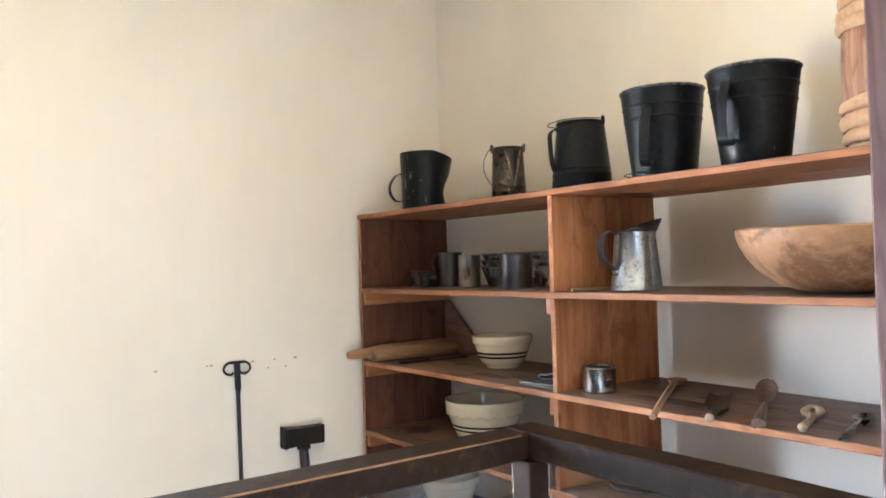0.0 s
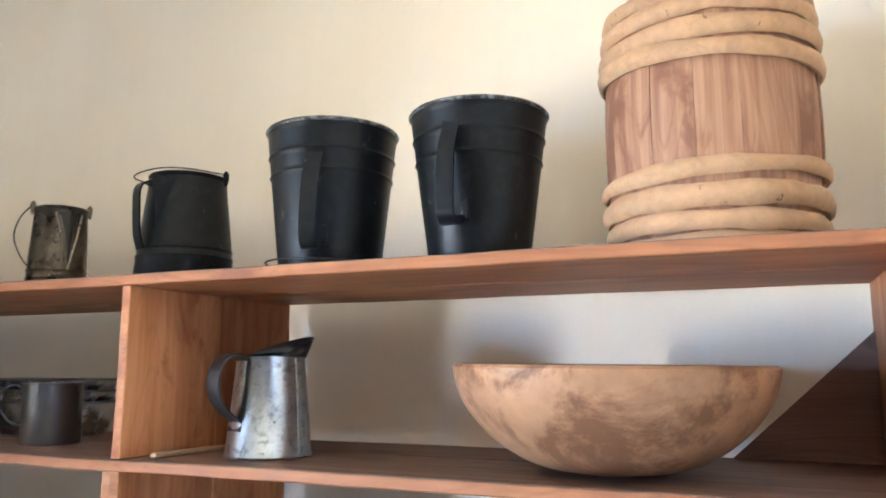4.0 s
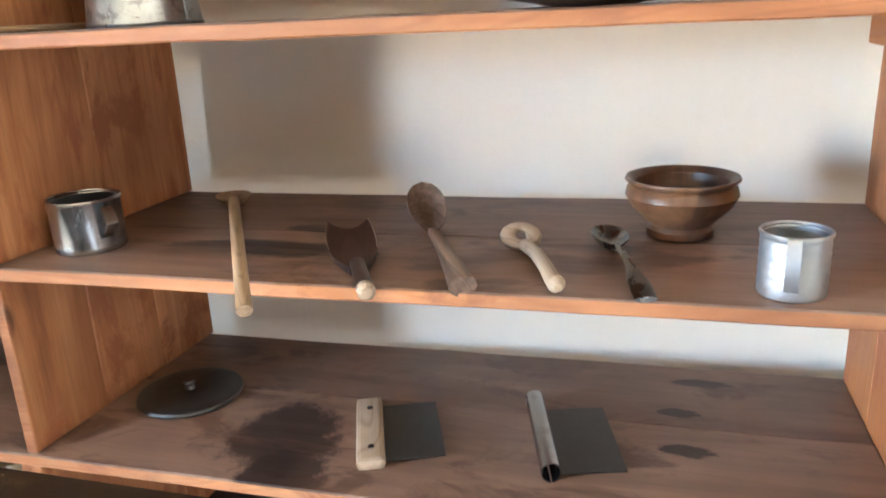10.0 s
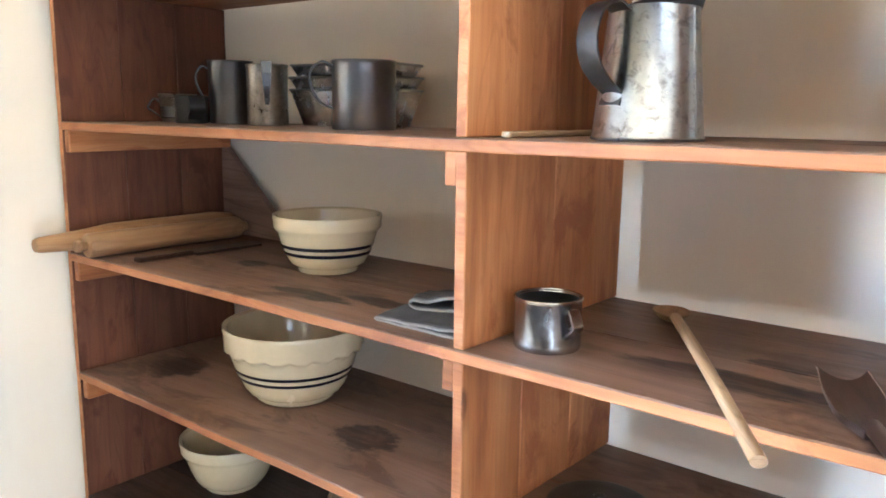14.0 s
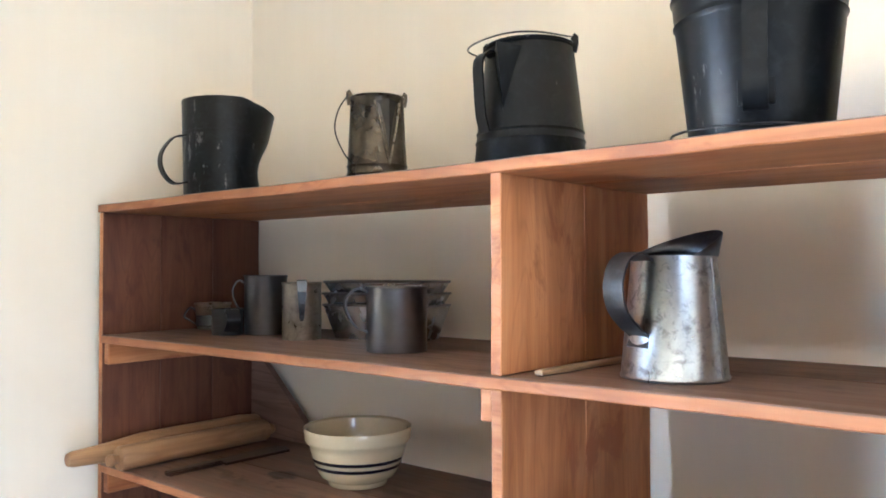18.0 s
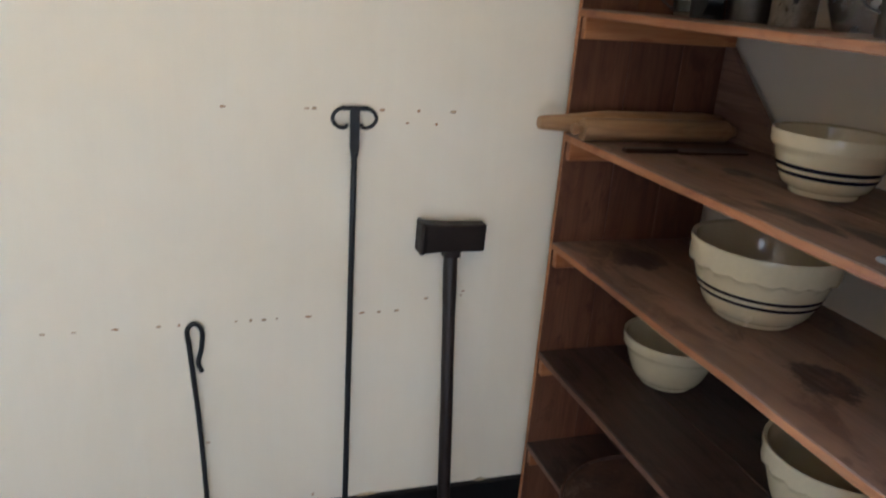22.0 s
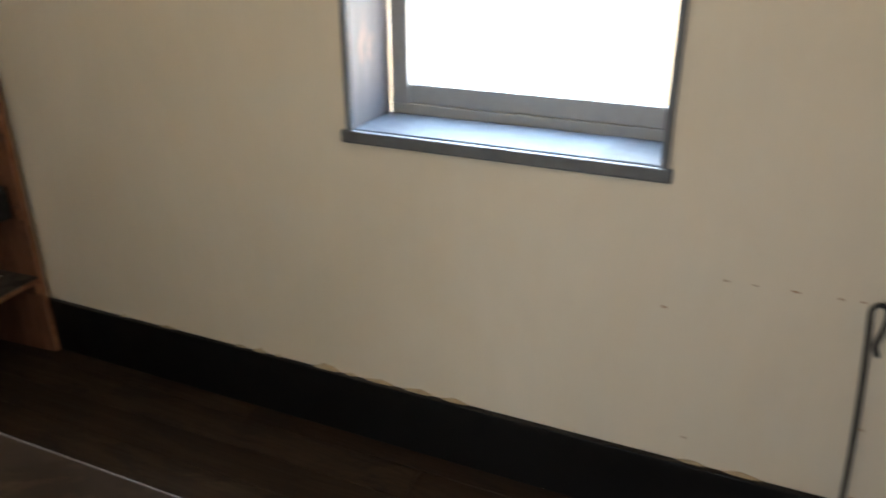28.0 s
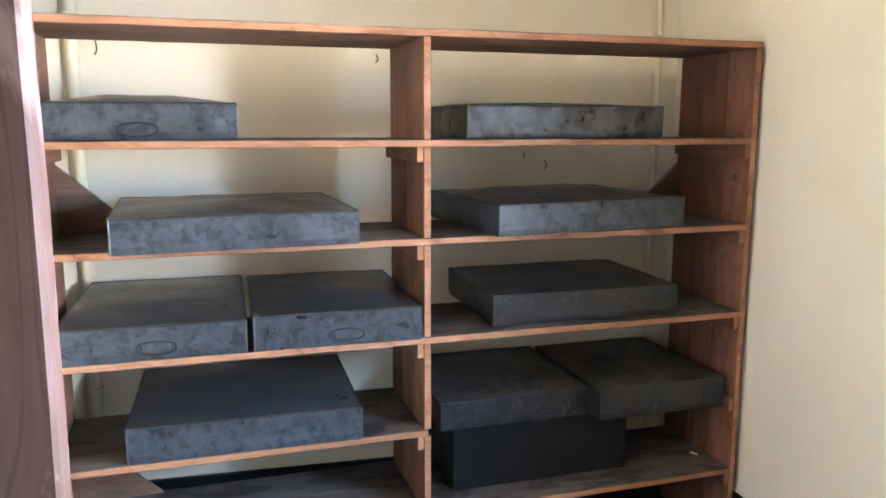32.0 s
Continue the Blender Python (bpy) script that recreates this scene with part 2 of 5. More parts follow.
FLOORWOOD = wood("brown_floor_boards", 0, (0.028, 0.017, 0.011), (0.045, 0.028, 0.018), (0.068, 0.044, 0.029), 0.6, grain=0.5, stain=(0.020, 0.013, 0.010), stain_amount=0.7)
BLACKBASE = plain("black_baseboard_paint", (0.008, 0.0075, 0.0075), 0.46, vary=0.4, bumps=0.15, spec=0.25)
BLACKTIN = plain("black_japanned_tin", (0.0045, 0.0055, 0.0068), 0.35, 0.0, 0.5, 26, 0.17, 0.08, patch=(0.016, 0.018, 0.020), patch_at=0.50, soft=0.25, uneven=0.3, fine=90, flecks=((0.12, 0.12, 0.116), 0.915))
DARKTIN = plain("smoked_dark_tin", (0.29, 0.30, 0.32), 0.31, 1.0, 0.16, 22, 0.5, 0.0, uneven=0.1)
LOAFTIN = plain("bluish_loaf_pan_tin", (0.56, 0.59, 0.64), 0.26, 1.0, 0.25, 30, 0.5, 0.0, patch=(0.26, 0.26, 0.26), patch_at=0.52, soft=0.25, uneven=0.3)
WORNRIM = plain("rubbed_black_rim", (0.016, 0.017, 0.019), 0.4, 0.2, 0.4, 40, 0.4, 0.1, patch=(0.26, 0.26, 0.25), patch_at=0.46, soft=0.12)
SMOKED = plain("smoky_blue_tin", (0.085, 0.092, 0.102), 0.34, 0.9, 0.4, 30, 0.5, 0.04, patch=(0.06, 0.062, 0.068), patch_at=0.50, soft=0.22, uneven=0.3)
BRONZETIN = plain("tarnished_bronze_tin", (0.085, 0.070, 0.053), 0.30, 0.95, 0.5, 30, 0.5, 0.12, patch=(0.050, 0.040, 0.030), patch_at=0.46, soft=0.30)
STRIPTIN = plain("rubbed_pale_strip", (0.20, 0.18, 0.145), 0.34, 0.9, 0.3, 40, 0.5, 0.1)
FLAPTIN = plain("dark_spout_plate", (0.030, 0.027, 0.023), 0.38, 0.7, 0.4, 30, 0.4, 0.1)
TIN = plain("spotted_bright_tin", (0.39, 0.425, 0.46), 0.29, 1.0, 0.25, 40, 0.5, 0.0, patch=(0.15, 0.16, 0.17), patch_at=0.51, soft=0.14, uneven=0.15)
DULLTIN = plain("dull_grey_tin", (0.54, 0.535, 0.49), 0.30, 1.0, 0.3, 34, 0.5, 0.0, patch=(0.24, 0.225, 0.19), patch_at=0.48, soft=0.26, uneven=0.4, flecks=((0.05, 0.045, 0.04), 0.97))
ALU = plain("brushed_aluminium", (0.44, 0.46, 0.48), 0.52, 1.0, 0.2, 14, 0.5, 0.10, patch=(0.48, 0.49, 0.50), patch_at=0.55)
STEEL = plain("bright_steel_sheet", (0.42, 0.43, 0.44), 0.24, 1.0, 0.25, 30, uneven=0.3, patch=(0.20, 0.195, 0.19), patch_at=0.52, soft=0.2)
SPOONMETAL = plain("tarnished_spoon_metal", (0.20, 0.195, 0.18), 0.26, 1.0, 0.3, 30, 0.5)
GREYSTEEL = plain("dark_steel_blade", (0.075, 0.076, 0.075), 0.4, 0.8, 0.3, 15)
BAKETIN = plain("grey_baking_sheet_metal", (0.060, 0.067, 0.081), 0.36, 0.3, 0.45, 15, 0.5, 0.08, patch=(0.014, 0.015, 0.018), patch_at=0.46, soft=0.17)
# dusty lid metal, with the sky's blue reflection painted into its colour
BAKETIN_TOP = plain("dusty_sky_tinted_lid", (0.031, 0.038, 0.051), 0.34, 0.25, 0.5, 7, 0.7, 0.10, patch=(0.028, 0.027, 0.029), patch_at=0.44, soft=0.22, uneven=0.7)
BLACKBAKE = plain("sooted_sheet_metal", (0.022, 0.022, 0.025), 0.42, 0.2, 0.5, 14, 0.5, 0.1, patch=(0.062, 0.062, 0.066), patch_at=0.52, soft=0.2, flecks=((0.12, 0.115, 0.11), 0.97))
DUSTLID = plain("dusty_brown_lid", (0.060, 0.056, 0.052), 0.5, 0.1, 0.5, 9, 0.4, 0.1, patch=(0.014, 0.0135, 0.013), patch_at=0.47, soft=0.12, flecks=((0.16, 0.15, 0.14), 0.96))
SHINYBAKE = plain("rubbed_dark_sheet", (0.075, 0.075, 0.080), 0.28, 0.6, 0.5, 9, 0.5, 0.08, patch=(0.024, 0.024, 0.024), patch_at=0.44, soft=0.16)
SOOTBLACK = plain("soot_black_sheet", (0.009, 0.009, 0.010), 0.5, 0.2, 0.4, 10, 0.3, 0.1, patch=(0.024, 0.024, 0.027), patch_at=0.6, soft=0.15)
BLACKHANDLE = plain("blackened_handle_wood", (0.020, 0.013, 0.012), 0.42, vary=0.4, scale=20, bumps=0.12)
IRON = plain("black_wrought_iron", (0.022, 0.023, 0.026), 0.48, 0.4, 0.4, 40, 0.5, 0.3)
SHOVELIRON = plain("ash_marked_iron_blade", (0.040, 0.041, 0.043), 0.6, 0.3, 0.5, 42, 0.4, 0.3, patch=(0.22, 0.215, 0.205), patch_at=0.50, soft=0.24)
DARKSHOVEL = plain("dark_iron_blade", (0.014, 0.015, 0.016), 0.55, 0.3, 0.5, 34, 0.35, 0.3, patch=(0.085, 0.085, 0.08), patch_at=0.56, soft=0.15)
RUSTIRON = plain("brown_iron", (0.022, 0.015, 0.013), 0.55, 0.3, 0.4, 25, 0.4, 0.25)
RUSTPAN = plain("rusty_sheet_iron", (0.085, 0.048, 0.035), 0.7, 0.15, 0.6, 9, 0.3, 0.3, patch=(0.22, 0.165, 0.13), patch_at=0.57, soft=0.2)
GLAZE = plain("cream_stoneware_glaze", (0.64, 0.545, 0.365), 0.14, 0.0, 0.10, 5, 0.5, 0.0, coat=0.5)
BLUE = plain("dark_blue_glaze", (0.012, 0.014, 0.035), 0.14, 0.0, 0.15, 8, 0.5, coat=0.5)
BOWLWOOD = plain("turned_bowl_wood", (0.33, 0.180, 0.095), 0.46, vary=0.45, scale=4, spec=0.22, bumps=0.15, patch=(0.115, 0.050, 0.024), patch_at=0.46, soft=0.10, fine=45, flecks=((0.075, 0.030, 0.016), 0.955))
SMALLBOWL = wood("small_bowl_wood", 2, (0.065, 0.030, 0.016), (0.165, 0.080, 0.038), (0.30, 0.155, 0.075), 0.38, grain=0.5, stain=(0.052, 0.024, 0.015), stain_amount=0.6, gloss=0.5, ring_depth=0.4)
STAVE = wood("barrel_stave_wood", 2, (0.235, 0.105, 0.054), (0.40, 0.205, 0.115), (0.52, 0.305, 0.180), 0.62, grain=3.2, stain=(0.15, 0.062, 0.032), stain_amount=0.65, ring_depth=0.6, knots=True)
HOOP = plain("split_sapling_hoop", (0.41, 0.25, 0.135), 0.7, 0.0, 0.3, 22, 0.25, 0.6, patch=(0.29, 0.17, 0.092), patch_at=0.50, soft=0.20, flecks=((0.05, 0.030, 0.018), 0.93))
MAPLE = wood("pale_maple", 0, (0.26, 0.135, 0.058), (0.39, 0.22, 0.105), (0.49, 0.31, 0.165), 0.45, grain=1.5, ring_depth=0.6)
PALEWOOD = wood("pale_spoon_wood", 0, (0.28, 0.17, 0.09), (0.45, 0.30, 0.17), (0.56, 0.41, 0.26), 0.5, grain=2.0)
BROWNWOOD = wood("brown_spoon_wood", 0, (0.050, 0.028, 0.019), (0.135, 0.085, 0.058), (0.25, 0.17, 0.12), 0.42, grain=2.8)
DARKWOOD = wood("dark_paddle_wood", 0, (0.016, 0.008, 0.006), (0.038, 0.018, 0.012), (0.080, 0.042, 0.029), 0.34, grain=2.0, gloss=0.4)
BLEACHED = wood("bleached_wood", 0, (0.38, 0.27, 0.175), (0.53, 0.41, 0.29), (0.62, 0.51, 0.39), 0.6, grain=0.5)
GUSSET = wood("weathered_brace_board", 1, (0.15, 0.085, 0.060), (0.26, 0.155, 0.112), (0.35, 0.225, 0.17), 0.6)
PIPE = plain("cream_pipe_paint", (0.74, 0.66, 0.48), 0.4, vary=0.08)
DARKVARN = plain("dark_varnished_rail", (0.022, 0.012, 0.007), 0.44, vary=0.5, scale=14, spec=0.10, bumps=0.05, uneven=0.6, patch=(0.050, 0.030, 0.015), patch_at=0.55, soft=0.12, flecks=((0.20, 0.13, 0.07), 0.985))
WORNEDGE = plain("rubbed_rail_edge", (0.26, 0.13, 0.055), 0.5, vary=0.5, scale=30)
OLDRED = wood("faded_red_door_paint", 2, (0.070, 0.034, 0.029), (0.105, 0.054, 0.047), (0.16, 0.095, 0.086), 0.6, stain=(0.22, 0.15, 0.14), stain_amount=0.25)
SASH = plain("grey_blue_window_paint", (0.36, 0.37, 0.36), 0.5, vary=0.15, bumps=0.1)
SILL = plain("worn_blue_grey_sill", (0.032, 0.039, 0.052), 0.48, vary=0.3, scale=9, bumps=0.15, patch=(0.07, 0.07, 0.072), patch_at=0.60)
SILLEDGE = plain("dark_sill_edge", (0.13, 0.14, 0.155), 0.5, vary=0.3)
REVEAL = wood("window_reveal_boards", 2, (0.04, 0.040, 0.044), (0.068, 0.067, 0.075), (0.10, 0.098, 0.108), 0.5, stain=(0.12, 0.075, 0.058), stain_amount=0.5)
KEGWOOD = wood("dark_keg_staves", 2, (0.022, 0.016, 0.014), (0.060, 0.044, 0.038), (0.105, 0.080, 0.070), 0.55)
CLOTH = plain("grey_cloth", (0.085, 0.084, 0.088), 0.9, vary=0.35, scale=35, spec=0.1, bumps=0.5, fine=300)
HEM = plain("pale_cloth_hem", (0.22, 0.215, 0.215), 0.9, vary=0.2, scale=60, spec=0.1, bumps=0.4, fine=300)
PAPER = plain("white_paper_scrap", (0.8, 0.8, 0.78), 0.8, vary=0.05)
CHIP = plain("brown_paint_chip", (0.52, 0.37, 0.23), 0.8, vary=0.5, scale=120)
RED_CHIP = plain("rust_red_chip", (0.48, 0.28, 0.15), 0.8, vary=0.4, scale=120)
STUBBLE = plain("broken_plaster_edge", (0.50, 0.40, 0.27), 0.9, vary=0.4, scale=60, bumps=0.6)
GROUND = plain("pale_dry_ground", (0.42, 0.37, 0.28), 0.9, vary=0.3, scale=1.5)


def glass_material():
    m, t, b = mat("window_glass")
    b.inputs["Transmission Weight"].default_value = 1.0
    b.inputs["Roughness"].default_value = 0.02
    b.inputs["IOR"].default_value = 1.45
    n = noise_at(t, coords(t, (1, 1, 1)), 7.0, 2)
    bump(t, b, n, 0.03, 0.002)
    return m


GLASS = glass_material()


# ---- mesh helpers ----
def to_mesh(name, bm, materials, smooth=False):
    me = bpy.data.meshes.new(name)
    bmesh.ops.recalc_face_normals(bm, faces=bm.faces[:])
    if smooth:
        for f in bm.faces:
            f.smooth = True
        for e in bm.edges:
            if len(e.link_faces) == 2 and e.calc_face_angle(0) > radians(38):
                e.smooth = False
    bm.to_mesh(me)
    bm.free()
    for m in materials if isinstance(materials, (list, tuple)) else [materials]:
        me.materials.append(m)
    return me


def part(name, bm, material, parent, label="", smooth=False):
    """One mesh object under a thing or a part, in the parent's own coordinates."""
    ob = new(name, to_mesh(name, bm, material, smooth))
    ob.parent = parent
    return tagged(ob, label)


def thing(name, m, label, category, group="", kind=""):
    ob = new(name)
    ob.empty_display_size = 0.05
    ob.matrix_world = m
    return tagged(ob, label, category, group, kind)


def structure(name, bm, material, label="", category="", smooth=False):
    ob = new(name, to_mesh(name, bm, material, smooth))
    return tagged(ob, label, category, kind="structure")


def box(x0, x1, y0, y1, z0, z1, bevel=0.0, bm=None, top=None):
    """A block; bevel rounds its edges; top: the material index of its upper face."""
    bm = bm or bmesh.new()
    r = bmesh.ops.create_cube(bm, size=1.0, matrix=Matrix.Translation(((x0 + x1) / 2, (y0 + y1) / 2, (z0 + z1) / 2)) @ Matrix.Diagonal((x1 - x0, y1 - y0, z1 - z0, 1)))
    if top is not None:
        for f in {f for v in r["verts"] for f in v.link_faces}:
            if f.calc_center_median().z > z1 - 1e-5:
                f.material_index = top
    if bevel:
        bmesh.ops.bevel(bm, geom=list({e for v in r["verts"] for e in v.link_edges}), offset=bevel, segments=2, profile=0.6, affect="EDGES", clamp_overlap=True)
    return bm


def rough_box(x0, x1, y0, y1, z0, z1, axis, bevel, seed, wob=0.0012, top=None, front=None):
    """A sawn board: cut along its length and given small unevenness. front: (axis, side, index) of a worn edge face."""
    bm = box(x0, x1, y0, y1, z0, z1, 0, top=top)
    if front:
        k, side, idx = front
        for f in bm.faces:
            f.normal_update()
            if f.normal[k] * side > 0.9:
                f.material_index = idx
    length = (x1 - x0, y1 - y0, z1 - z0)[axis]
    cuts = max(2, int(length / 0.09))
    edges = [e for e in bm.edges if abs((e.verts[0].co - e.verts[1].co)[axis]) > 0.9 * length]
    bmesh.ops.subdivide_edges(bm, edges=edges, cuts=cuts, use_grid_fill=True)
    for v in bm.verts:
        p = v.co * 9.0 + Vector((seed * 3.7, seed * 1.3, seed * 2.1))
        v.co += Vector((noise.noise(p), noise.noise(p + Vector((31, 0, 0))), noise.noise(p + Vector((0, 47, 0))))) * wob
    sharp = [e for e in bm.edges if len(e.link_faces) == 2 and e.calc_face_angle(0) > 1.0]
    if bevel:
        bmesh.ops.bevel(bm, geom=sharp, offset=bevel, segments=1, affect="EDGES", clamp_overlap=True)
    if top is not None:
        for f in bm.faces:
            f.normal_update()
            if f.normal.z > 0.35 and f.material_index == 0:
                f.material_index = top
    return bm


def lathe(profile, seg=40, bm=None, m=None, squash=1.0):
    """Turns a profile of (radius, height) about the z axis; a radius of 0 closes it."""
    bm = bm or bmesh.new()
    m = m or Matrix()
    rings = []
    for r, z in profile:
        if r < 1e-6:
            rings.append([bm.verts.new(m @ Vector((0, 0, z)))])
        else:
            rings.append([bm.verts.new(m @ Vector((r * math.cos(a), r * squash * math.sin(a), z))) for a in (2 * math.pi * k / seg for k in range(seg))])
    for p, q in zip(rings, rings[1:]):
        for k in range(seg):
            a, b = p[k % len(p)], p[(k + 1) % len(p)]
            c, d = q[(k + 1) % len(q)], q[k % len(q)]
            vs = []
            for v in (a, b, c, d):
                if v not in vs:
                    vs.append(v)
            if len(vs) > 2:
                bm.faces.new(vs)
    return bm


def shell(profile, wall, seg=40):
    """An open vessel: its outside profile from the foot up, and an inside a wall's thickness within."""
    inner = [(max(r - wall, 0.001), z) for r, z in reversed(profile)]
    floor_z = profile[0][1] + wall
    inner = [(r, max(z, floor_z)) for r, z in inner]
    return lathe([(0, profile[0][1])] + profile + inner + [(0, floor_z)], seg)


def ring(radius, tube, z, seg=40, sides=8, flat=1.0):
    """A bead or hoop round the z axis."""
    pts = [(radius + tube * math.cos(a), z + tube * flat * math.sin(a)) for a in (2 * math.pi * k / sides for k in range(sides))]
    return lathe(pts + pts[:1], seg)


def sweep(points, section, up=(0, 0, 1), closed=False, bm=None, scales=None):
    """Carries a flat section (list of (side, up)) along points."""
    bm = bm or bmesh.new()
    pts = [Vector(p) for p in points]
    n = len(pts)
    rings = []
    for k, p in enumerate(pts):
        a = pts[(k - 1) % n] if closed or k > 0 else p
        b = pts[(k + 1) % n] if closed or k < n - 1 else p
        d = (b - a).normalized()
        side = d.cross(Vector(up))
        if side.length < 1e-4:
            side = d.cross(Vector((1, 0, 0.01)))
        side.normalize()
        u = side.cross(d).normalized()
        s = scales[k] if scales else 1.0
        rings.append([bm.verts.new(p + side * (x * s) + u * (y * s)) for x, y in section])
    m = len(section)
    for k in range(n if closed else n - 1):
        p, q = rings[k], rings[(k + 1) % n]
        for j in range(m):
            bm.faces.new((p[j], p[(j + 1) % m], q[(j + 1) % m], q[j]))
    if not closed:
        bm.faces.new(rings[0])
        bm.faces.new(rings[-1])
    return bm


def disc(r, sides=8):
    return [(r * math.cos(2 * math.pi * k / sides), r * math.sin(2 * math.pi * k / sides)) for k in range(sides)]


def flat(w, h):
    return [(-w / 2, -h / 2), (w / 2, -h / 2), (w / 2, h / 2), (-w / 2, h / 2)]


def curve(points, steps=6):
    """Catmull-Rom through the points."""
    p = [Vector(q) for q in points]
    p = [2 * p[0] - p[1]] + p + [2 * p[-1] - p[-2]]
    out = []
    for k in range(1, len(p) - 2):
        for s in range(steps):
            t = s / steps
            a, b, c, d = p[k - 1], p[k], p[k + 1], p[k + 2]
            out.append(0.5 * (2 * b + (c - a) * t + (2 * a - 5 * b + 4 * c - d) * t * t + (3 * b - a - 3 * c + d) * t ** 3))
    return out + [p[-2]]


def outline(points, thickness, bm=None, bevel=0.0):
    """A flat plate from its outline of (x, y), lying on z = 0."""
    bm = bm or bmesh.new()
    f = bm.faces.new([bm.verts.new((x, y, 0)) for x, y in points])
    r = bmesh.ops.extrude_face_region(bm, geom=[f])
    bmesh.ops.translate(bm, verts=[v for v in r["geom"] if isinstance(v, bmesh.types.BMVert)], vec=(0, 0, thickness))
    if bevel:
        bmesh.ops.bevel(bm, geom=[e for e in bm.edges if e.calc_face_angle(0) > 0.6], offset=bevel, segments=2, affect="EDGES", clamp_overlap=True)
    return bm


# ---- the room ----
WEST, EAST, SOUTH, NORTH, HIGH = -2.437, 2.083, 0.47, 2.83, 2.78
OUT, THIN = 0.42, 0.285
WIN = (-0.532, 0.298, 0.968, 1.86)
DOOR = (-0.03, 0.958, 2.06)


def skewed(bm):
    """The east wall stands nearly two degrees out of square."""
    bmesh.ops.rotate(bm, verts=bm.verts, cent=(EAST, NORTH, 0), matrix=Matrix.Rotation(radians(1.8), 3, "Z"))
    return bm


def walls():
    bm = bmesh.new()
    a, b, lo, hi = WIN
    for x0, x1, z0, z1 in ((WEST - 0.3, a, 0, HIGH), (b, EAST + 0.3, 0, HIGH), (a, b, 0, lo), (a, b, hi, HIGH)):
        box(x0, x1, NORTH, NORTH + THIN, z0, z1, bm=bm)
    structure("wall_north", bm, PLASTER, "cream limewashed plaster wall with a deep window", "wall")
    bm = bmesh.new()
    d0, d1, top = DOOR
    for x0, x1, z0, z1 in ((WEST - 0.3, d0 - 0.04, 0, HIGH), (d1 + 0.04, EAST + 0.3, 0, HIGH), (d0 - 0.04, d1 + 0.04, top + 0.04, HIGH)):
        box(x0, x1, SOUTH - OUT, SOUTH, z0, z1, bm=bm)
    structure("wall_south", bm, PLASTER, "cream plaster wall with an open doorway", "wall")
    structure("wall_east", skewed(box(EAST, EAST + 0.3, SOUTH - 0.05, NORTH, 0, HIGH)), PLASTER, "cream plaster wall behind the kitchenware shelves", "wall")
    structure("wall_west", box(WEST - 0.3, WEST, SOUTH, NORTH, 0, HIGH), PLASTER, "cream plaster wall behind the baking tin shelves", "wall")
    structure("ceiling", box(WEST - 0.3, EAST + 0.3, SOUTH - OUT, NORTH + OUT, HIGH, HIGH + 0.15), CEIL, "plain cream painted ceiling", "ceiling")


walls()
ground = structure("ground", box(-60, 60, -60, 60, -0.34, -0.24), GROUND, "pale dry ground outside", "ground")


def skirting():
    for name, x0, x1, y0, y1 in (("baseboard_north", WEST, EAST, NORTH - 0.02, NORTH), ("baseboard_east", EAST - 0.018, EAST, SOUTH + 0.018, NORTH - 0.02),
                                 ("baseboard_west", WEST, WEST + 0.018, SOUTH + 0.018, NORTH - 0.02), ("baseboard_south", DOOR[1] + 0.12, EAST, SOUTH, SOUTH + 0.018)):
        bm = box(x0, x1, y0, y1, 0.0, 0.209, 0.004)
        structure(name, skewed(bm) if name.endswith("east") else bm, BLACKBASE, "black painted wooden baseboard", "baseboard")
    # the plaster is broken along the top of the board
    bm = bmesh.new()
    rng = random.Random(5)
    x = WEST + 0.65
    while x < 1.6:
        w = rng.uniform(0.02, 0.11)
        if rng.random() < 0.62:
            n = 7
            h = rng.uniform(0.003, 0.010) * (1.8 if x < 0.1 else 1.0)
            lower, upper = [], []
            for k in range(n + 1):
                px = x + w * k / n
                lower.append(bm.verts.new((px, NORTH - 0.011, 0.207)))
                upper.append(bm.verts.new((px, NORTH - 0.001, 0.209 + h * math.sin(math.pi * k / n) * rng.uniform(0.5, 1.2) + 0.0005)))
            for k in range(n):
                bm.faces.new((lower[k], lower[k + 1], upper[k + 1], upper[k]))
        x += w + rng.uniform(0.0, 0.06)
    structure("trim_plaster_edge", bm, STUBBLE, "broken plaster lip above the baseboard", "trim")


skirting()


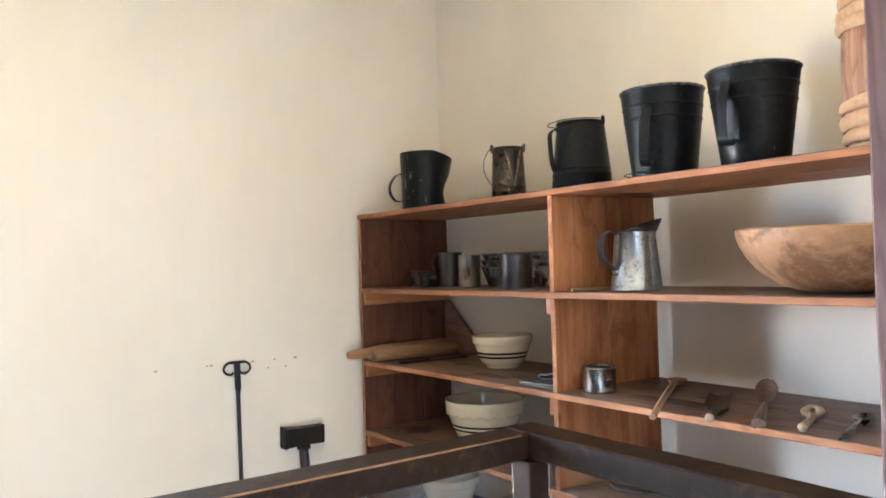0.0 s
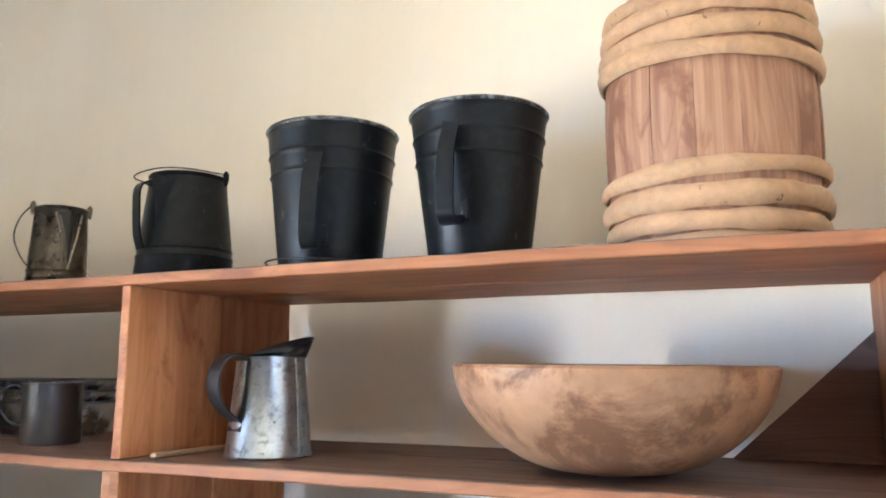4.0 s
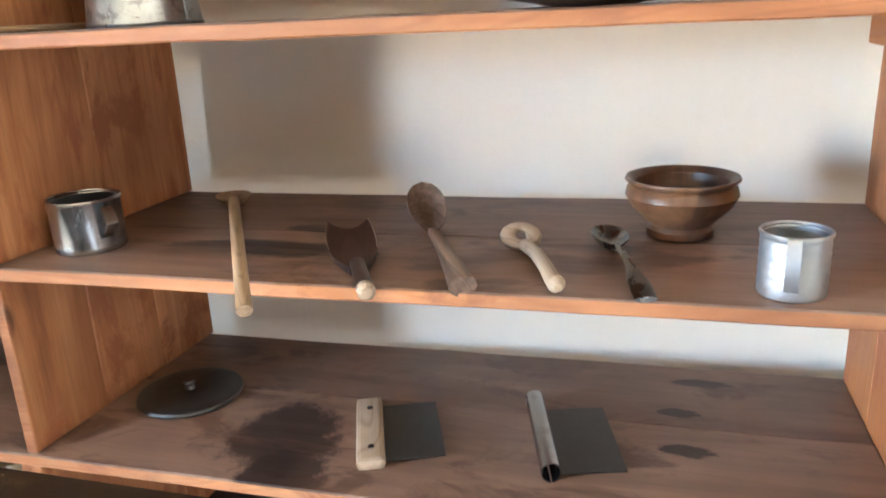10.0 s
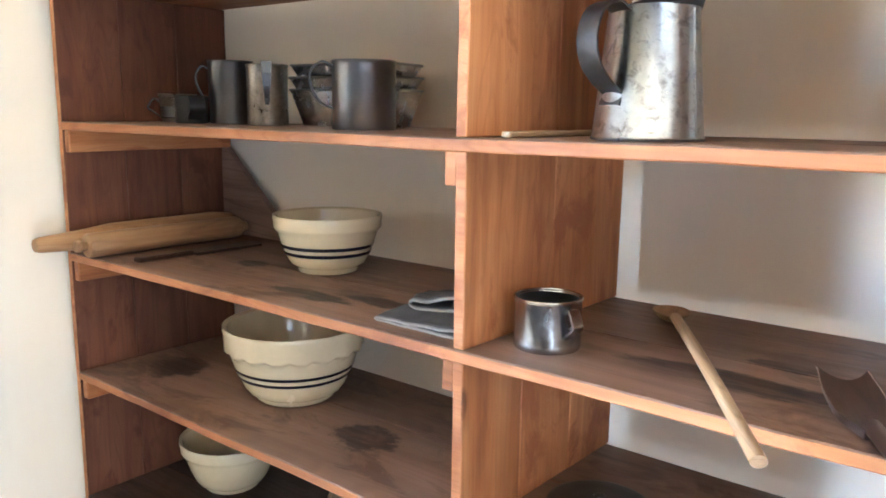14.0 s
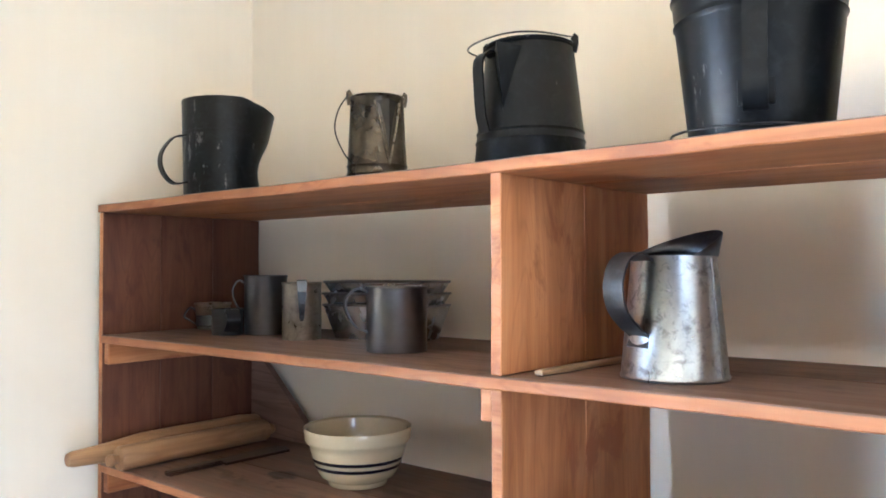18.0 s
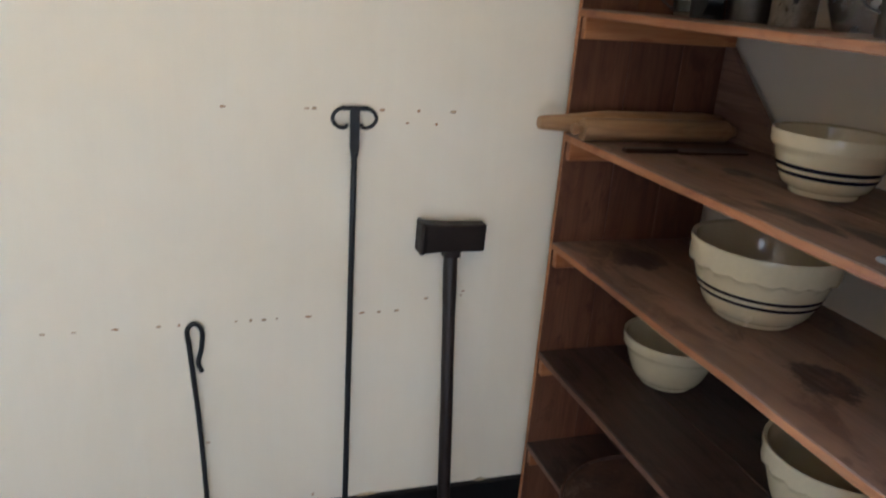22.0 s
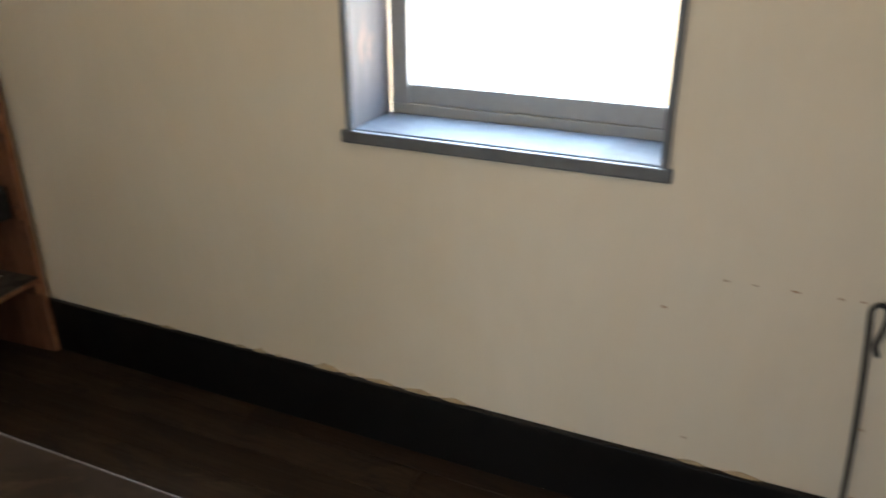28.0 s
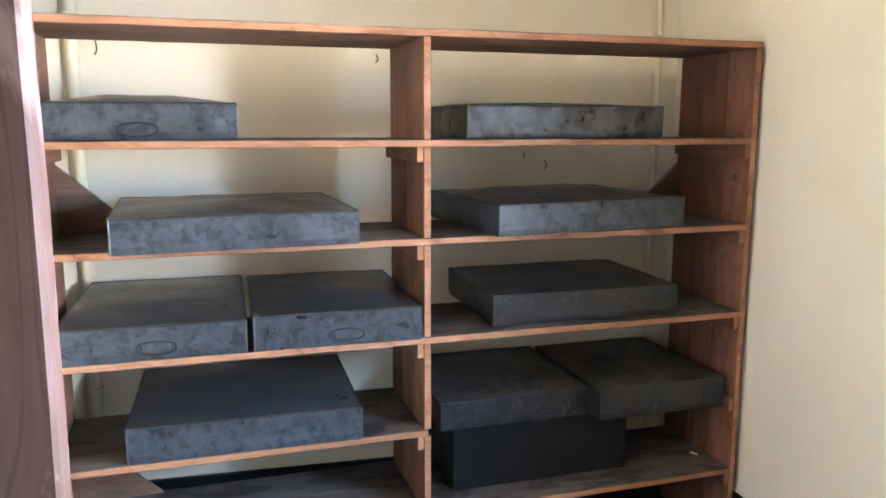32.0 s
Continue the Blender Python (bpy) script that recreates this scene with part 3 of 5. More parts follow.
def window():
    a, b, lo, hi = WIN
    w = thing("window_1", pose((a + b) / 2, NORTH, lo), "deep window with blue-grey painted sill, bright daylight outside", "window", kind="structure")
    hw, h, d = (b - a) / 2, hi - lo, 0.215
    part("window_sill", rough_box(-hw + 0.002, hw - 0.002, 0.004, d, 0.0, 0.022, 0, 0.003, 2), SILL, w, "worn blue-grey painted sill board")
    part("sill_nosing", box(-hw - 0.018, hw + 0.014, -0.014, 0.002, -0.014, 0.020, 0.005), SILLEDGE, w)
    for s in (-1, 1):
        x0, x1 = sorted((s * (hw - 0.001), s * (hw - 0.016)))
        part("reveal_board", rough_box(x0, x1, -0.004, d, 0.022, h - 0.016, 2, 0.002, 3 + s), REVEAL, w)
        x0, x1 = sorted((s * (hw + 0.004), s * (hw - 0.014)))
        part("reveal_edge", box(x0, x1, -0.010, -0.004, 0.016, h, 0.002), SILLEDGE, w)
    part("head_board", box(-hw + 0.001, hw - 0.001, -0.004, d, h - 0.016, h - 0.001, 0.002), REVEAL, w)
    f = 0.042
    fr = part("window_frame", box(-hw + 0.016, hw - 0.016, d, d + 0.05, 0.0, 0.05, 0.003), SASH, w)
    for s in (-1, 1):
        x0, x1 = sorted((s * (hw - 0.016), s * (hw - 0.016 - (0.056 if s < 0 else 0.030))))
        part("stile", box(x0, x1, d, d + 0.05, 0.05, h - 0.016, 0.003), SASH, fr)
    part("top_rail", box(-hw + 0.072, hw - 0.046, d, d + 0.05, h - 0.016 - f, h - 0.016, 0.003), SASH, fr)
    part("bottom_rail", box(-hw + 0.072, hw - 0.046, d + 0.008, d + 0.045, 0.05, 0.105, 0.004), SASH, fr)
    part("sash_bar", box(-hw + 0.072, hw - 0.046, d + 0.012, d + 0.04, 0.58, 0.612, 0.003), SASH, fr)
    for z0, z1 in ((0.105, 0.58), (0.612, h - 0.016 - f)):
        p = part("pane", box(-hw + 0.072, hw - 0.046, d + 0.024, d + 0.028, z0, z1), GLASS, w)
        p.visible_shadow = False


window()


def doorway():
    d0, d1, top = DOOR
    fr = thing("door_1", pose(d0, SOUTH, 0), "open double plank door in faded red-brown paint", "door", kind="structure")
    w = d1 - d0
    part("door_frame", rough_box(w, w + 0.038, -OUT, 0.035, 0, top, 2, 0.003, 1), OLDRED, fr, "faded red-brown door jamb")
    part("door_frame", rough_box(-0.038, 0.0, -OUT, -0.006, 0, top, 2, 0.003, 2), OLDRED, fr)
    part("door_frame", rough_box(-0.038, w + 0.038, -OUT, 0.0, top, top + 0.038, 0, 0.003, 3), OLDRED, fr)
    part("casing", rough_box(w + 0.004, w + 0.10, 0.002, 0.020, 0, top, 2, 0.003, 4), OLDRED, fr)
    leaf = part("door_leaf", box(-0.004, 0.034, 0.006, 0.012, 0.012, top - 0.01), OLDRED, fr)
    y = 0.014
    for k in range(4):
        part("plank", rough_box(0.0, 0.03, y, y + 0.1297, 0.012, top - 0.01, 2, 0.003, 10 + k), OLDRED, leaf)
        y += 0.1317
    for z in (0.35, 1.05, 1.75):
        part("batten", rough_box(-0.024, -0.001, 0.03, 0.52, z - 0.05, z + 0.05, 1, 0.004, int(z * 10)), OLDRED, leaf)


doorway()


def barrier():
    """Low glazed barrier that keeps visitors at the doorway."""
    z = 1.242
    b = thing("glazed_barrier", pose(1.18, 1.30, 0), "dark varnished wooden barrier with glass panels round the doorway", "barrier")
    cx, cy = 1.18, 1.30
    W, H = 0.078, 0.052
    lx = -0.078 - cx
    ly = SOUTH + 0.02 - cy
    # rails: one runs west along y, one runs south along x
    part("top_rail", rough_box(lx, -0.039, -W / 2, W / 2, z - H, z, 0, 0.004, 1), DARKVARN, b)
    part("top_rail", rough_box(-W / 2, W / 2, ly, W / 2, z - H, z + 0.001, 1, 0.004, 2), DARKVARN, b)
    part("worn_edge", sweep([(lx + 0.02, -W / 2 - 0.0005, z - 0.0015), (-0.30, -W / 2 - 0.0005, z - 0.0015), (-0.06, -W / 2 - 0.0005, z - 0.0015)], disc(0.0017, 6), scales=[1, 1.25, 0.7]), WORNEDGE, b, "edge rubbed to bare orange wood")
    post = [(-0.03, -0.03), (lx + 0.03, -0.005), (-0.005, ly + 0.03)]
    for px, py in post:
        part("post", box(px - 0.026, px + 0.026, py - 0.026, py + 0.026, 0, z - H, 0.004), DARKVARN, b)
    for zz in (0.06, 0.60):
        part("lower_rail", box(lx + 0.056, -0.056, -0.024, 0.016, zz - 0.03, zz + 0.03, 0.004), DARKVARN, b)
        part("lower_rail", box(-0.024, 0.016, ly + 0.056, -0.056, zz - 0.03, zz + 0.03, 0.004), DARKVARN, b)
    for z0, z1 in ((0.09, 0.57), (0.63, z - H)):
        part("glass_panel", box(lx + 0.056, -0.056, -0.006, -0.002, z0, z1), GLASS, b).visible_shadow = False
        part("glass_panel", box(-0.006, -0.002, ly + 0.056, -0.056, z0, z1), GLASS, b).visible_shadow = False


barrier()


def pipe_and_battens():
    p = thing("wall_pipe", pose(WEST + 0.022, 2.733, 0), "thin cream painted pipe running up the wall", "pipe")
    part("pipe", lathe([(0, 0), (0.013, 0), (0.013, HIGH), (0, HIGH)], 16), PIPE, p, smooth=True)
    for z in (0.9, 1.93, 2.5):
        part("clip", ring(0.015, 0.005, z, 16), PIPE, p)
    p = thing("wall_pipe", pose(WEST + 0.03, 0.512, 0), "cream painted pipe in the wall corner", "pipe")
    part("pipe", lathe([(0, 0), (0.02, 0), (0.02, HIGH), (0, HIGH)], 16), PIPE, p, smooth=True)
    for z in (0.6, 1.94):
        part("clip", ring(0.022, 0.006, z, 16), PIPE, p)


pipe_and_battens()


# ---- shelf units ----
def shelf_unit(m, depth, y0, y1, ydiv, levels, top, missing, gussets, label, name="shelf_unit", thick=0.022, skew=0.0, fir=None, edge=None, face=None, far=None, low=None):
    """Fir shelves. Local x runs from the open front (0) to the back (depth); local y is the length. levels: upper faces of the shelves.
    missing: (bay, level) with no shelf; gussets: (side, level) triangles at the back."""
    u = thing(name, m, label, "shelf")
    T = thick
    FIRS, EDGES, FACE = fir or FIR, edge or EDGE, face or SHELF_TOP
    seed = [0]

    def nxt():
        seed[0] += 1
        return seed[0]

    def panel(y, z0, z1, boards, pname, board=None):
        board = board or FIRS[2]
        first = None
        xs = [depth * k / boards for k in range(boards + 1)]
        for k in range(boards):
            bm = rough_box(xs[k] + 0.0004, xs[k + 1] - 0.0004, y - T / 2, y + T / 2, z0, z1, 2, 0.0015, nxt() + depth * 7, 0.001, front=(0, -1, 1) if k == 0 else None)
            if pname == "divider":
                for v in bm.verts:
                    v.co.y += skew * v.co.x / depth
            if first is None:
                first = part(pname, bm, [board, EDGES], u)
            else:
                part("plank", bm, [board, EDGES], first)
        return first

    panel(y0 + T / 2, 0.0, top - T, 3, "side_panel")
    # the far panel gets its own board, darkened to stand for shade
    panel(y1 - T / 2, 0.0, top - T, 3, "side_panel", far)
    # the top board and the shelves, each of two boards side by side
    for z, pname in [(top, "top_board")] + [(z, "shelf") for z in levels]:
        spans = [(y0, y1)] if pname == "top_board" else [(y0 + T, y1 - T)]
        for bay in (0, 1):
            if (bay, z) in missing:
                spans = [(y0 + T, ydiv)] if bay == 1 else [(ydiv, y1 - T)]
        for ya, yb in spans:
            cut = depth * (0.47 if nxt() % 2 else 0.55)
            # boards below 0.7 take the colours darkened for shade
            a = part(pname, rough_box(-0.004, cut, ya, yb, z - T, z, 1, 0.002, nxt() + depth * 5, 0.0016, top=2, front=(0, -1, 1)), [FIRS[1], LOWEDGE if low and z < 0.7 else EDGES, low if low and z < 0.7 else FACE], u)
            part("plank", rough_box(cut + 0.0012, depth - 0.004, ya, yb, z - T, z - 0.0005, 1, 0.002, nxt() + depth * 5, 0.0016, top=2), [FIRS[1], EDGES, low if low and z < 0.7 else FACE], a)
    # divider pieces between the shelves
    zs = [0.0] + sorted(levels) + [top - T]
    for lo, hi in zip(zs, zs[1:]):
        panel(ydiv, lo, hi - (T if hi != top - T else 0), 3 if hi < top - 0.4 else 2, "divider")
    # cleats that carry the shelves
    for z in levels:
        for y, s, bay in ((ydiv + T / 2, 1, 1), (y0 + T, 1, 0), (y1 - T, -1, 1)):
            ya, yb = sorted((y, y + s * 0.021))
            part("cleat", rough_box(0.004, depth - 0.01, ya, yb, z - T - 0.047, z - T, 0, 0.002, nxt(), 0.001, front=(0, -1, 1)), [FIRS[0], EDGES], u)
    for side, z, w, h in gussets:
        bm = outline([(0, 0), (w, 0), (0, h)], 0.018)
        yy = y0 + T if side == 0 else y1 - T
        s = 1 if side == 0 else -1
        bmesh.ops.transform(bm, matrix=Matrix(((0, 0, 1, depth - 0.024), (s, 0, 0, yy), (0, 1, 0, z), (0, 0, 0, 1))), verts=bm.verts)
        part("corner_brace", bm, GUSSET, u, "triangular corner brace board")
    return u


XA = 1.64
A_LEVELS = (1.495, 1.210, 0.935, 0.630, 0.352)
A_TOP = 1.788
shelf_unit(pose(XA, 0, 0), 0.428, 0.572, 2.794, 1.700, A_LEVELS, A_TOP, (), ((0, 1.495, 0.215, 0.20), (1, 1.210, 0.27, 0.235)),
           "red-brown fir shelf unit holding tinware, bowls and spoons", thick=0.018, skew=-0.018, far=SHADEFIR, low=LOW_SHELF_TOP)
B_LEVELS = (1.523, 1.224, 0.911, 0.605, 0.316)
B_TOP = 1.846
# the western unit faces the other way and stands askew, clear of the wall
shelf_unit(pose(-1.621, -0.018, 0, 0, 0, 184.33), 0.430, -2.834, -0.539, -1.650, B_LEVELS, B_TOP, ((0, 0.605),), ((0, 1.224, 0.22, 0.20), (1, 1.224, 0.24, 0.22), (1, 0.316, 0.26, 0.24)),
           "red-brown fir shelf unit filled with grey baking tins", fir=DUSTFIR, edge=DUSTEDGE, face=DUSTTOP)


# ---- kitchenware ----
def strap_handle(points, width, thick, up):
    return sweep(curve(points, 6), flat(thick, width), up)


def bucket(m, label, r0, r1, h, bands, bail=False, handle_z=(0.62, 0.18)):
    """Black tapered pail with raised bands and a strap handle on the side towards local -y."""
    b = thing("pail", m, label, "pail", "pails on the top shelf")
    at = lambda z: r0 + (r1 - r0) * z / h
    prof = [(r0 * 0.985, 0.0), (r0, 0.004)]
    for z in bands:
        prof += [(at(z - 0.007), z - 0.007), (at(z - 0.004), z - 0.004), (at(z) + 0.0022, z), (at(z + 0.004), z + 0.004), (at(z + 0.007), z + 0.007)]
    prof += [(at(h - 0.012), h - 0.012), (at(h - 0.008), h - 0.008), (r1 + 0.001, h - 0.004), (r1, h)]
    part("body", shell(prof, 0.0022, 48), BLACKTIN, b, smooth=True)
    part("rim", ring(r1, 0.0034, h, 48, 6), WORNRIM, b, "rolled rim with worn paint", smooth=True)
    zt, zb = h * handle_z[0], h * handle_z[1]
    rt, rb = at(zt), at(zb)
    pts = [(0, -rt + 0.001, zt + 0.018), (0, -rt - 0.004, zt), (0, -rt - 0.018, zt - 0.035), (0, -rb - 0.038, zb + 0.03), (0, -rb - 0.036, zb + 0.006), (0, -rb - 0.018, zb - 0.004), (0, -rb + 0.001, zb + 0.014)]
    part("handle", strap_handle(pts, 0.026, 0.003, (1, 0, 0)), BLACKTIN, b, smooth=True)
    part("handle_plate", box(-0.020, 0.020, -rb - 0.003, -rb + 0.004, zb + 0.004, zb + 0.034, 0.002), BLACKTIN, b)
    if bail:
        pts = [(math.cos(a) * (r0 + 0.010 + 0.012 * math.sin(a / 2)), math.sin(a) * (r0 + 0.012), 0.004 + 0.010 * math.sin(a / 2)) for a in (math.pi * 2 * k / 40 for k in range(16, 38))]
        part("bail", sweep(pts, disc(0.0016, 6)), IRON, b, "loose wire bail round the foot")
    return b


TOP = A_TOP + 0.0008
bucket(pose(1.758, 1.388, TOP, 0, 0, -75), "black japanned tin pail with strap handle and wire bail", 0.082, 0.106, 0.226, (0.150, 0.182), True, (0.70, 0.13))
bucket(pose(1.768, 1.134, TOP, 0, 0, -93), "black japanned tin pail with chipped rim and strap handle", 0.076, 0.105, 0.227, (0.152, 0.187), False, (0.80, 0.22))


def dented_pail():
    m = pose(1.835, 2.597, TOP, 0, 0, 78)
    b = thing("pail", m, "dented black tin pail with a round strap handle", "pail", "pails on the top shelf")
    r, h = 0.100, 0.232
    bm = bmesh.new()
    seg, rows = 48, 16
    rings = []
    for wall in (0, 1):
        for k in range(rows + 1):
            z = h * k / rows
            ringv = []
            for j in range(seg):
                a = 2 * math.pi * j / seg
                rr = r * (0.90 + 0.06 * z / h) - wall * 0.0025
                c, s = math.cos(a), math.sin(a)
                dent = math.exp(-((a - math.pi * 1.5) / 0.75) ** 2) * math.exp(-((z - 0.075) / 0.05) ** 2) * 0.045
                flare = (z / h) ** 3 * 0.016 * max(0.0, -s)
                zz = z - (z / h) ** 2 * 0.030 * max(0.0, -s)
                rr += flare - dent
                ringv.append(bm.verts.new((rr * c, rr * s, zz + (0.0025 if wall and k == 0 else 0))))
            rings.append(ringv)
    order = rings[: rows + 1] + list(reversed(rings[rows + 1:]))
    for p, q in zip(order, order[1:]):
        for j in range(seg):
            bm.faces.new((p[j], p[(j + 1) % seg], q[(j + 1) % seg], q[j]))
    bm.faces.new(list(reversed(order[0])))
    bm.faces.new(order[-1])
    part("body", bm, BLACKTIN, b, "body pushed in on one side", smooth=True)
    part("band", ring(r * 0.925, 0.0022, 0.160, 48, 6), BLACKTIN, b, smooth=True)
    part("handle", strap_handle([(0, 0.088, 0.150), (0, 0.120, 0.142), (0, 0.146, 0.105), (0, 0.144, 0.068), (0, 0.120, 0.042), (0, 0.088, 0.046)], 0.024, 0.003, (1, 0, 0)), BLACKTIN, b, smooth=True)


dented_pail()


def turned(points, degrees):
    c, s = math.cos(radians(degrees)), math.sin(radians(degrees))
    return [(c * x - s * y, s * x + c * y, z) for x, y, z in points]


def tapered_can(m, name, label, material, r0, r1, h, bands, vee, ears_at, strap, bail, vee_turn=0, flap=None):
    """A can that narrows upwards, with a flat vee-shaped spout plate, ears and a wire bail."""
    b = thing(name, m, label, "can")
    at = lambda z: r0 + (r1 - r0) * z / h
    prof = [(r0 - 0.001, 0), (r0, 0.003)]
    for z in bands:
        prof += [(at(z) , z - 0.004), (at(z) + 0.002, z), (at(z), z + 0.004)]
    prof += [(r1, h - 0.006), (r1 + 0.002, h - 0.003), (r1, h)]
    part("body", shell(prof, 0.002, 40), material, b, smooth=True)
    part("rim", ring(r1, 0.0024, h, 40, 6), material, b, smooth=True)
    # spout plate: a vee of sheet standing off the side
    bm = bmesh.new()
    zt, zb = h * 0.93, h * vee[1]
    w = vee[0]
    off = vee[2]
    A = bm.verts.new((-w, -at(zt) * 0.86, zt))
    B = bm.verts.new((w, -at(zt) * 0.86, zt))
    C = bm.verts.new((0, -at(zt) - off, zt + 0.004))
    D = bm.verts.new((0, -at(zb) + 0.001, zb))
    bm.faces.new((A, C, D))
    bm.faces.new((C, B, D))
    bm.faces.new((A, B, C))
    bmesh.ops.rotate(bm, verts=bm.verts, matrix=Matrix.Rotation(radians(vee_turn), 3, "Z"))
    part("spout", bm, flap or material, b, "vee-shaped pouring spout")
    if flap:
        for sx in (-1, 1):
            p, q = turned([(sx * w, -at(zt) * 0.90, zt), (0, -at(zb) - 0.001, zb - 0.004)], vee_turn)
            p, q = Vector(p), Vector(q)
            strip = part("spout_strip", sweep([p, (p + q) / 2 + Vector((0, -0.004, 0)), q], flat(0.0038, 0.0014), (p + q).normalized()), STRIPTIN, b, "rubbed pale strip riveted along the spout")
            for u in (0.08, 0.5, 0.9):
                rivet = lathe([(0, -0.0006), (0.0016, -0.0004), (0.0011, 0.0010), (0, 0.0013)], 8)
                c = p.lerp(q, u) + Vector((0, -0.004 * (1 - abs(2 * u - 1)) - 0.001, 0))
                bmesh.ops.transform(rivet, verts=rivet.verts, matrix=Matrix.Translation(c) @ Matrix.Rotation(radians(90), 4, "X"))
                part("rivet", rivet, BRONZETIN, strip)
    for a in ears_at:
        c, s = math.cos(radians(a)), math.sin(radians(a))
        pts = [(c * r1, s * r1, h - 0.014), (c * (r1 + 0.003), s * (r1 + 0.003), h), (c * (r1 + 0.003), s * (r1 + 0.003), h + 0.010), (c * (r1 - 0.001), s * (r1 - 0.001), h + 0.013)]
        part("ear", sweep(pts, flat(0.012, 0.003), (-s, c, 0)), material, b)
    if strap:
        part("handle", strap_handle(strap, 0.026, 0.003, strap_up), material, b, smooth=True)
    if bail:
        part("bail", sweep(curve(bail, 8), disc(0.0014, 6)), IRON, b, "thin iron wire bail")
    return b


strap_up = (math.cos(radians(14)), math.sin(radians(14)), 0)


H0, R0 = 0.203, 0.055
tapered_can(pose(1.930, 2.204, TOP, 0, 0, 48 - 90 + 20), "can", "small tarnished bronze-coloured tin can with wire bail", BRONZETIN, 0.064, R0, H0, (0.044, 0.062), (0.028, 0.32, 0.006), (165, -15), None,
            [(-R0 - 0.004, 0.012, H0 + 0.006), (-R0 - 0.030, 0.0, H0 - 0.030), (-R0 - 0.042, -0.012, H0 - 0.075), (-R0 - 0.026, -0.02, H0 - 0.120), (-R0 - 0.006, -0.02, H0 - 0.140)], flap=FLAPTIN)
tapered_can(pose(1.880, 1.797, TOP, 0, 0, 58), "coffee_pot", "black tin coffee boiler with vee spout and wire bail", BLACKTIN, 0.097, 0.074, 0.222, (0.060, 0.076), (0.030, 0.45, 0.030), (229, 49),
            turned([(0.0, 0.070, 0.196), (0.0, 0.090, 0.202), (0.0, 0.106, 0.186), (0.0, 0.106, 0.148), (0.0, 0.102, 0.100), (0.0, 0.094, 0.072)], 14),
            turned([(0.02, 0.076, 0.228), (0.076, 0.030, 0.226), (0.090, -0.02, 0.224), (0.056, -0.080, 0.2235), (0.012, -0.104, 0.2235), (-0.046, -0.080, 0.2235), (-0.086, -0.02, 0.224), (-0.070, 0.040, 0.226), (0.0, 0.076, 0.228)], 140), -145)


def keg_with_hoops():
    m = pose(1.853, 0.803, TOP, 0, 0, 15)
    b = thing("keg", m, "wooden keg bound with pale split-sapling hoops", "barrel")
    h, rb, re = 0.372, 0.150, 0.136
    rad = lambda z: re + (rb - re) * (1 - ((z - h / 2) / (h / 2)) ** 2)
    n = 13
    rng = random.Random(3)
    a0 = 0.0
    widths = [rng.uniform(0.8, 1.25) for _ in range(n)]
    tot = sum(widths)
    for k in range(n):
        a1 = a0 + 2 * math.pi * widths[k] / tot
        bm = bmesh.new()
        rows = 10
        rough = rng.uniform(-0.0012, 0.0012)
        grid = []
        for i in range(rows + 1):
            z = h * i / rows
            r = rad(z) + rough
            line = []
            for j in range(5):
                a = a0 + 0.0025 + (a1 - a0 - 0.005) * j / 4
                line.append((bm.verts.new((r * math.cos(a), r * math.sin(a), z)), bm.verts.new(((r - 0.014) * math.cos(a), (r - 0.014) * math.sin(a), z))))
            grid.append(line)
        for i in range(rows):
            for j in range(4):
                bm.faces.new((grid[i][j][0], grid[i][j + 1][0], grid[i + 1][j + 1][0], grid[i + 1][j][0]))
                bm.faces.new((grid[i][j][1], grid[i + 1][j][1], grid[i + 1][j + 1][1], grid[i][j + 1][1]))
            for j in (0, 4):
                bm.faces.new((grid[i][j][0], grid[i + 1][j][0], grid[i + 1][j][1], grid[i][j][1]))
        for i in (0, rows):
            for j in range(4):
                bm.faces.new((grid[i][j][0], grid[i][j][1], grid[i][j + 1][1], grid[i][j + 1][0]))
        part("stave", bm, STAVE, b, smooth=True)
        a0 = a1
    part("head", lathe([(0, h - 0.03), (re - 0.010, h - 0.03), (re - 0.010, h - 0.018), (0, h - 0.018)], 32), STAVE, b)
    part("head", lathe([(0, 0.004), (re - 0.010, 0.004), (re - 0.010, 0.016), (0, 0.016)], 32), STAVE, b)
    for k, (z, tube, tilt) in enumerate(((0.010, 0.010, 0), (0.035, 0.0135, 0.5), (0.067, 0.0170, -0.5), (0.105, 0.0120, 2.0), (0.270, 0.0135, -4.5), (0.300, 0.0140, -3.0), (0.330, 0.0135, -1.0), (0.356, 0.012, 0.4))):
        bm = bmesh.new()
        seg, sides = 64, 9
        rings = []
        for j in range(seg):
            a = 2 * math.pi * j / seg
            zz = z + math.sin(a + k) * 0.0022 * tilt + 0.0030 * noise.noise(Vector((math.cos(a) * 2, math.sin(a) * 2, k * 7.7)))
            r = rad(min(max(zz, 0), h)) + 0.004
            w = tube * (1 + 0.30 * noise.noise(Vector((math.cos(a) * 3, math.sin(a) * 3, k * 4.1))))
            rings.append([bm.verts.new(((r + 0.62 * w * math.cos(q)) * math.cos(a), (r + 0.62 * w * math.cos(q)) * math.sin(a), max(0.0005, zz + w * math.sin(q)))) for q in (2 * math.pi * i / sides for i in range(sides))])
        for j in range(seg):
            p, q = rings[j], rings[(j + 1) % seg]
            for i in range(sides):
                bm.faces.new((p[i], p[(i + 1) % sides], q[(i + 1) % sides], q[i]))
        part("hoop", bm, HOOP, b, smooth=True)


keg_with_hoops()


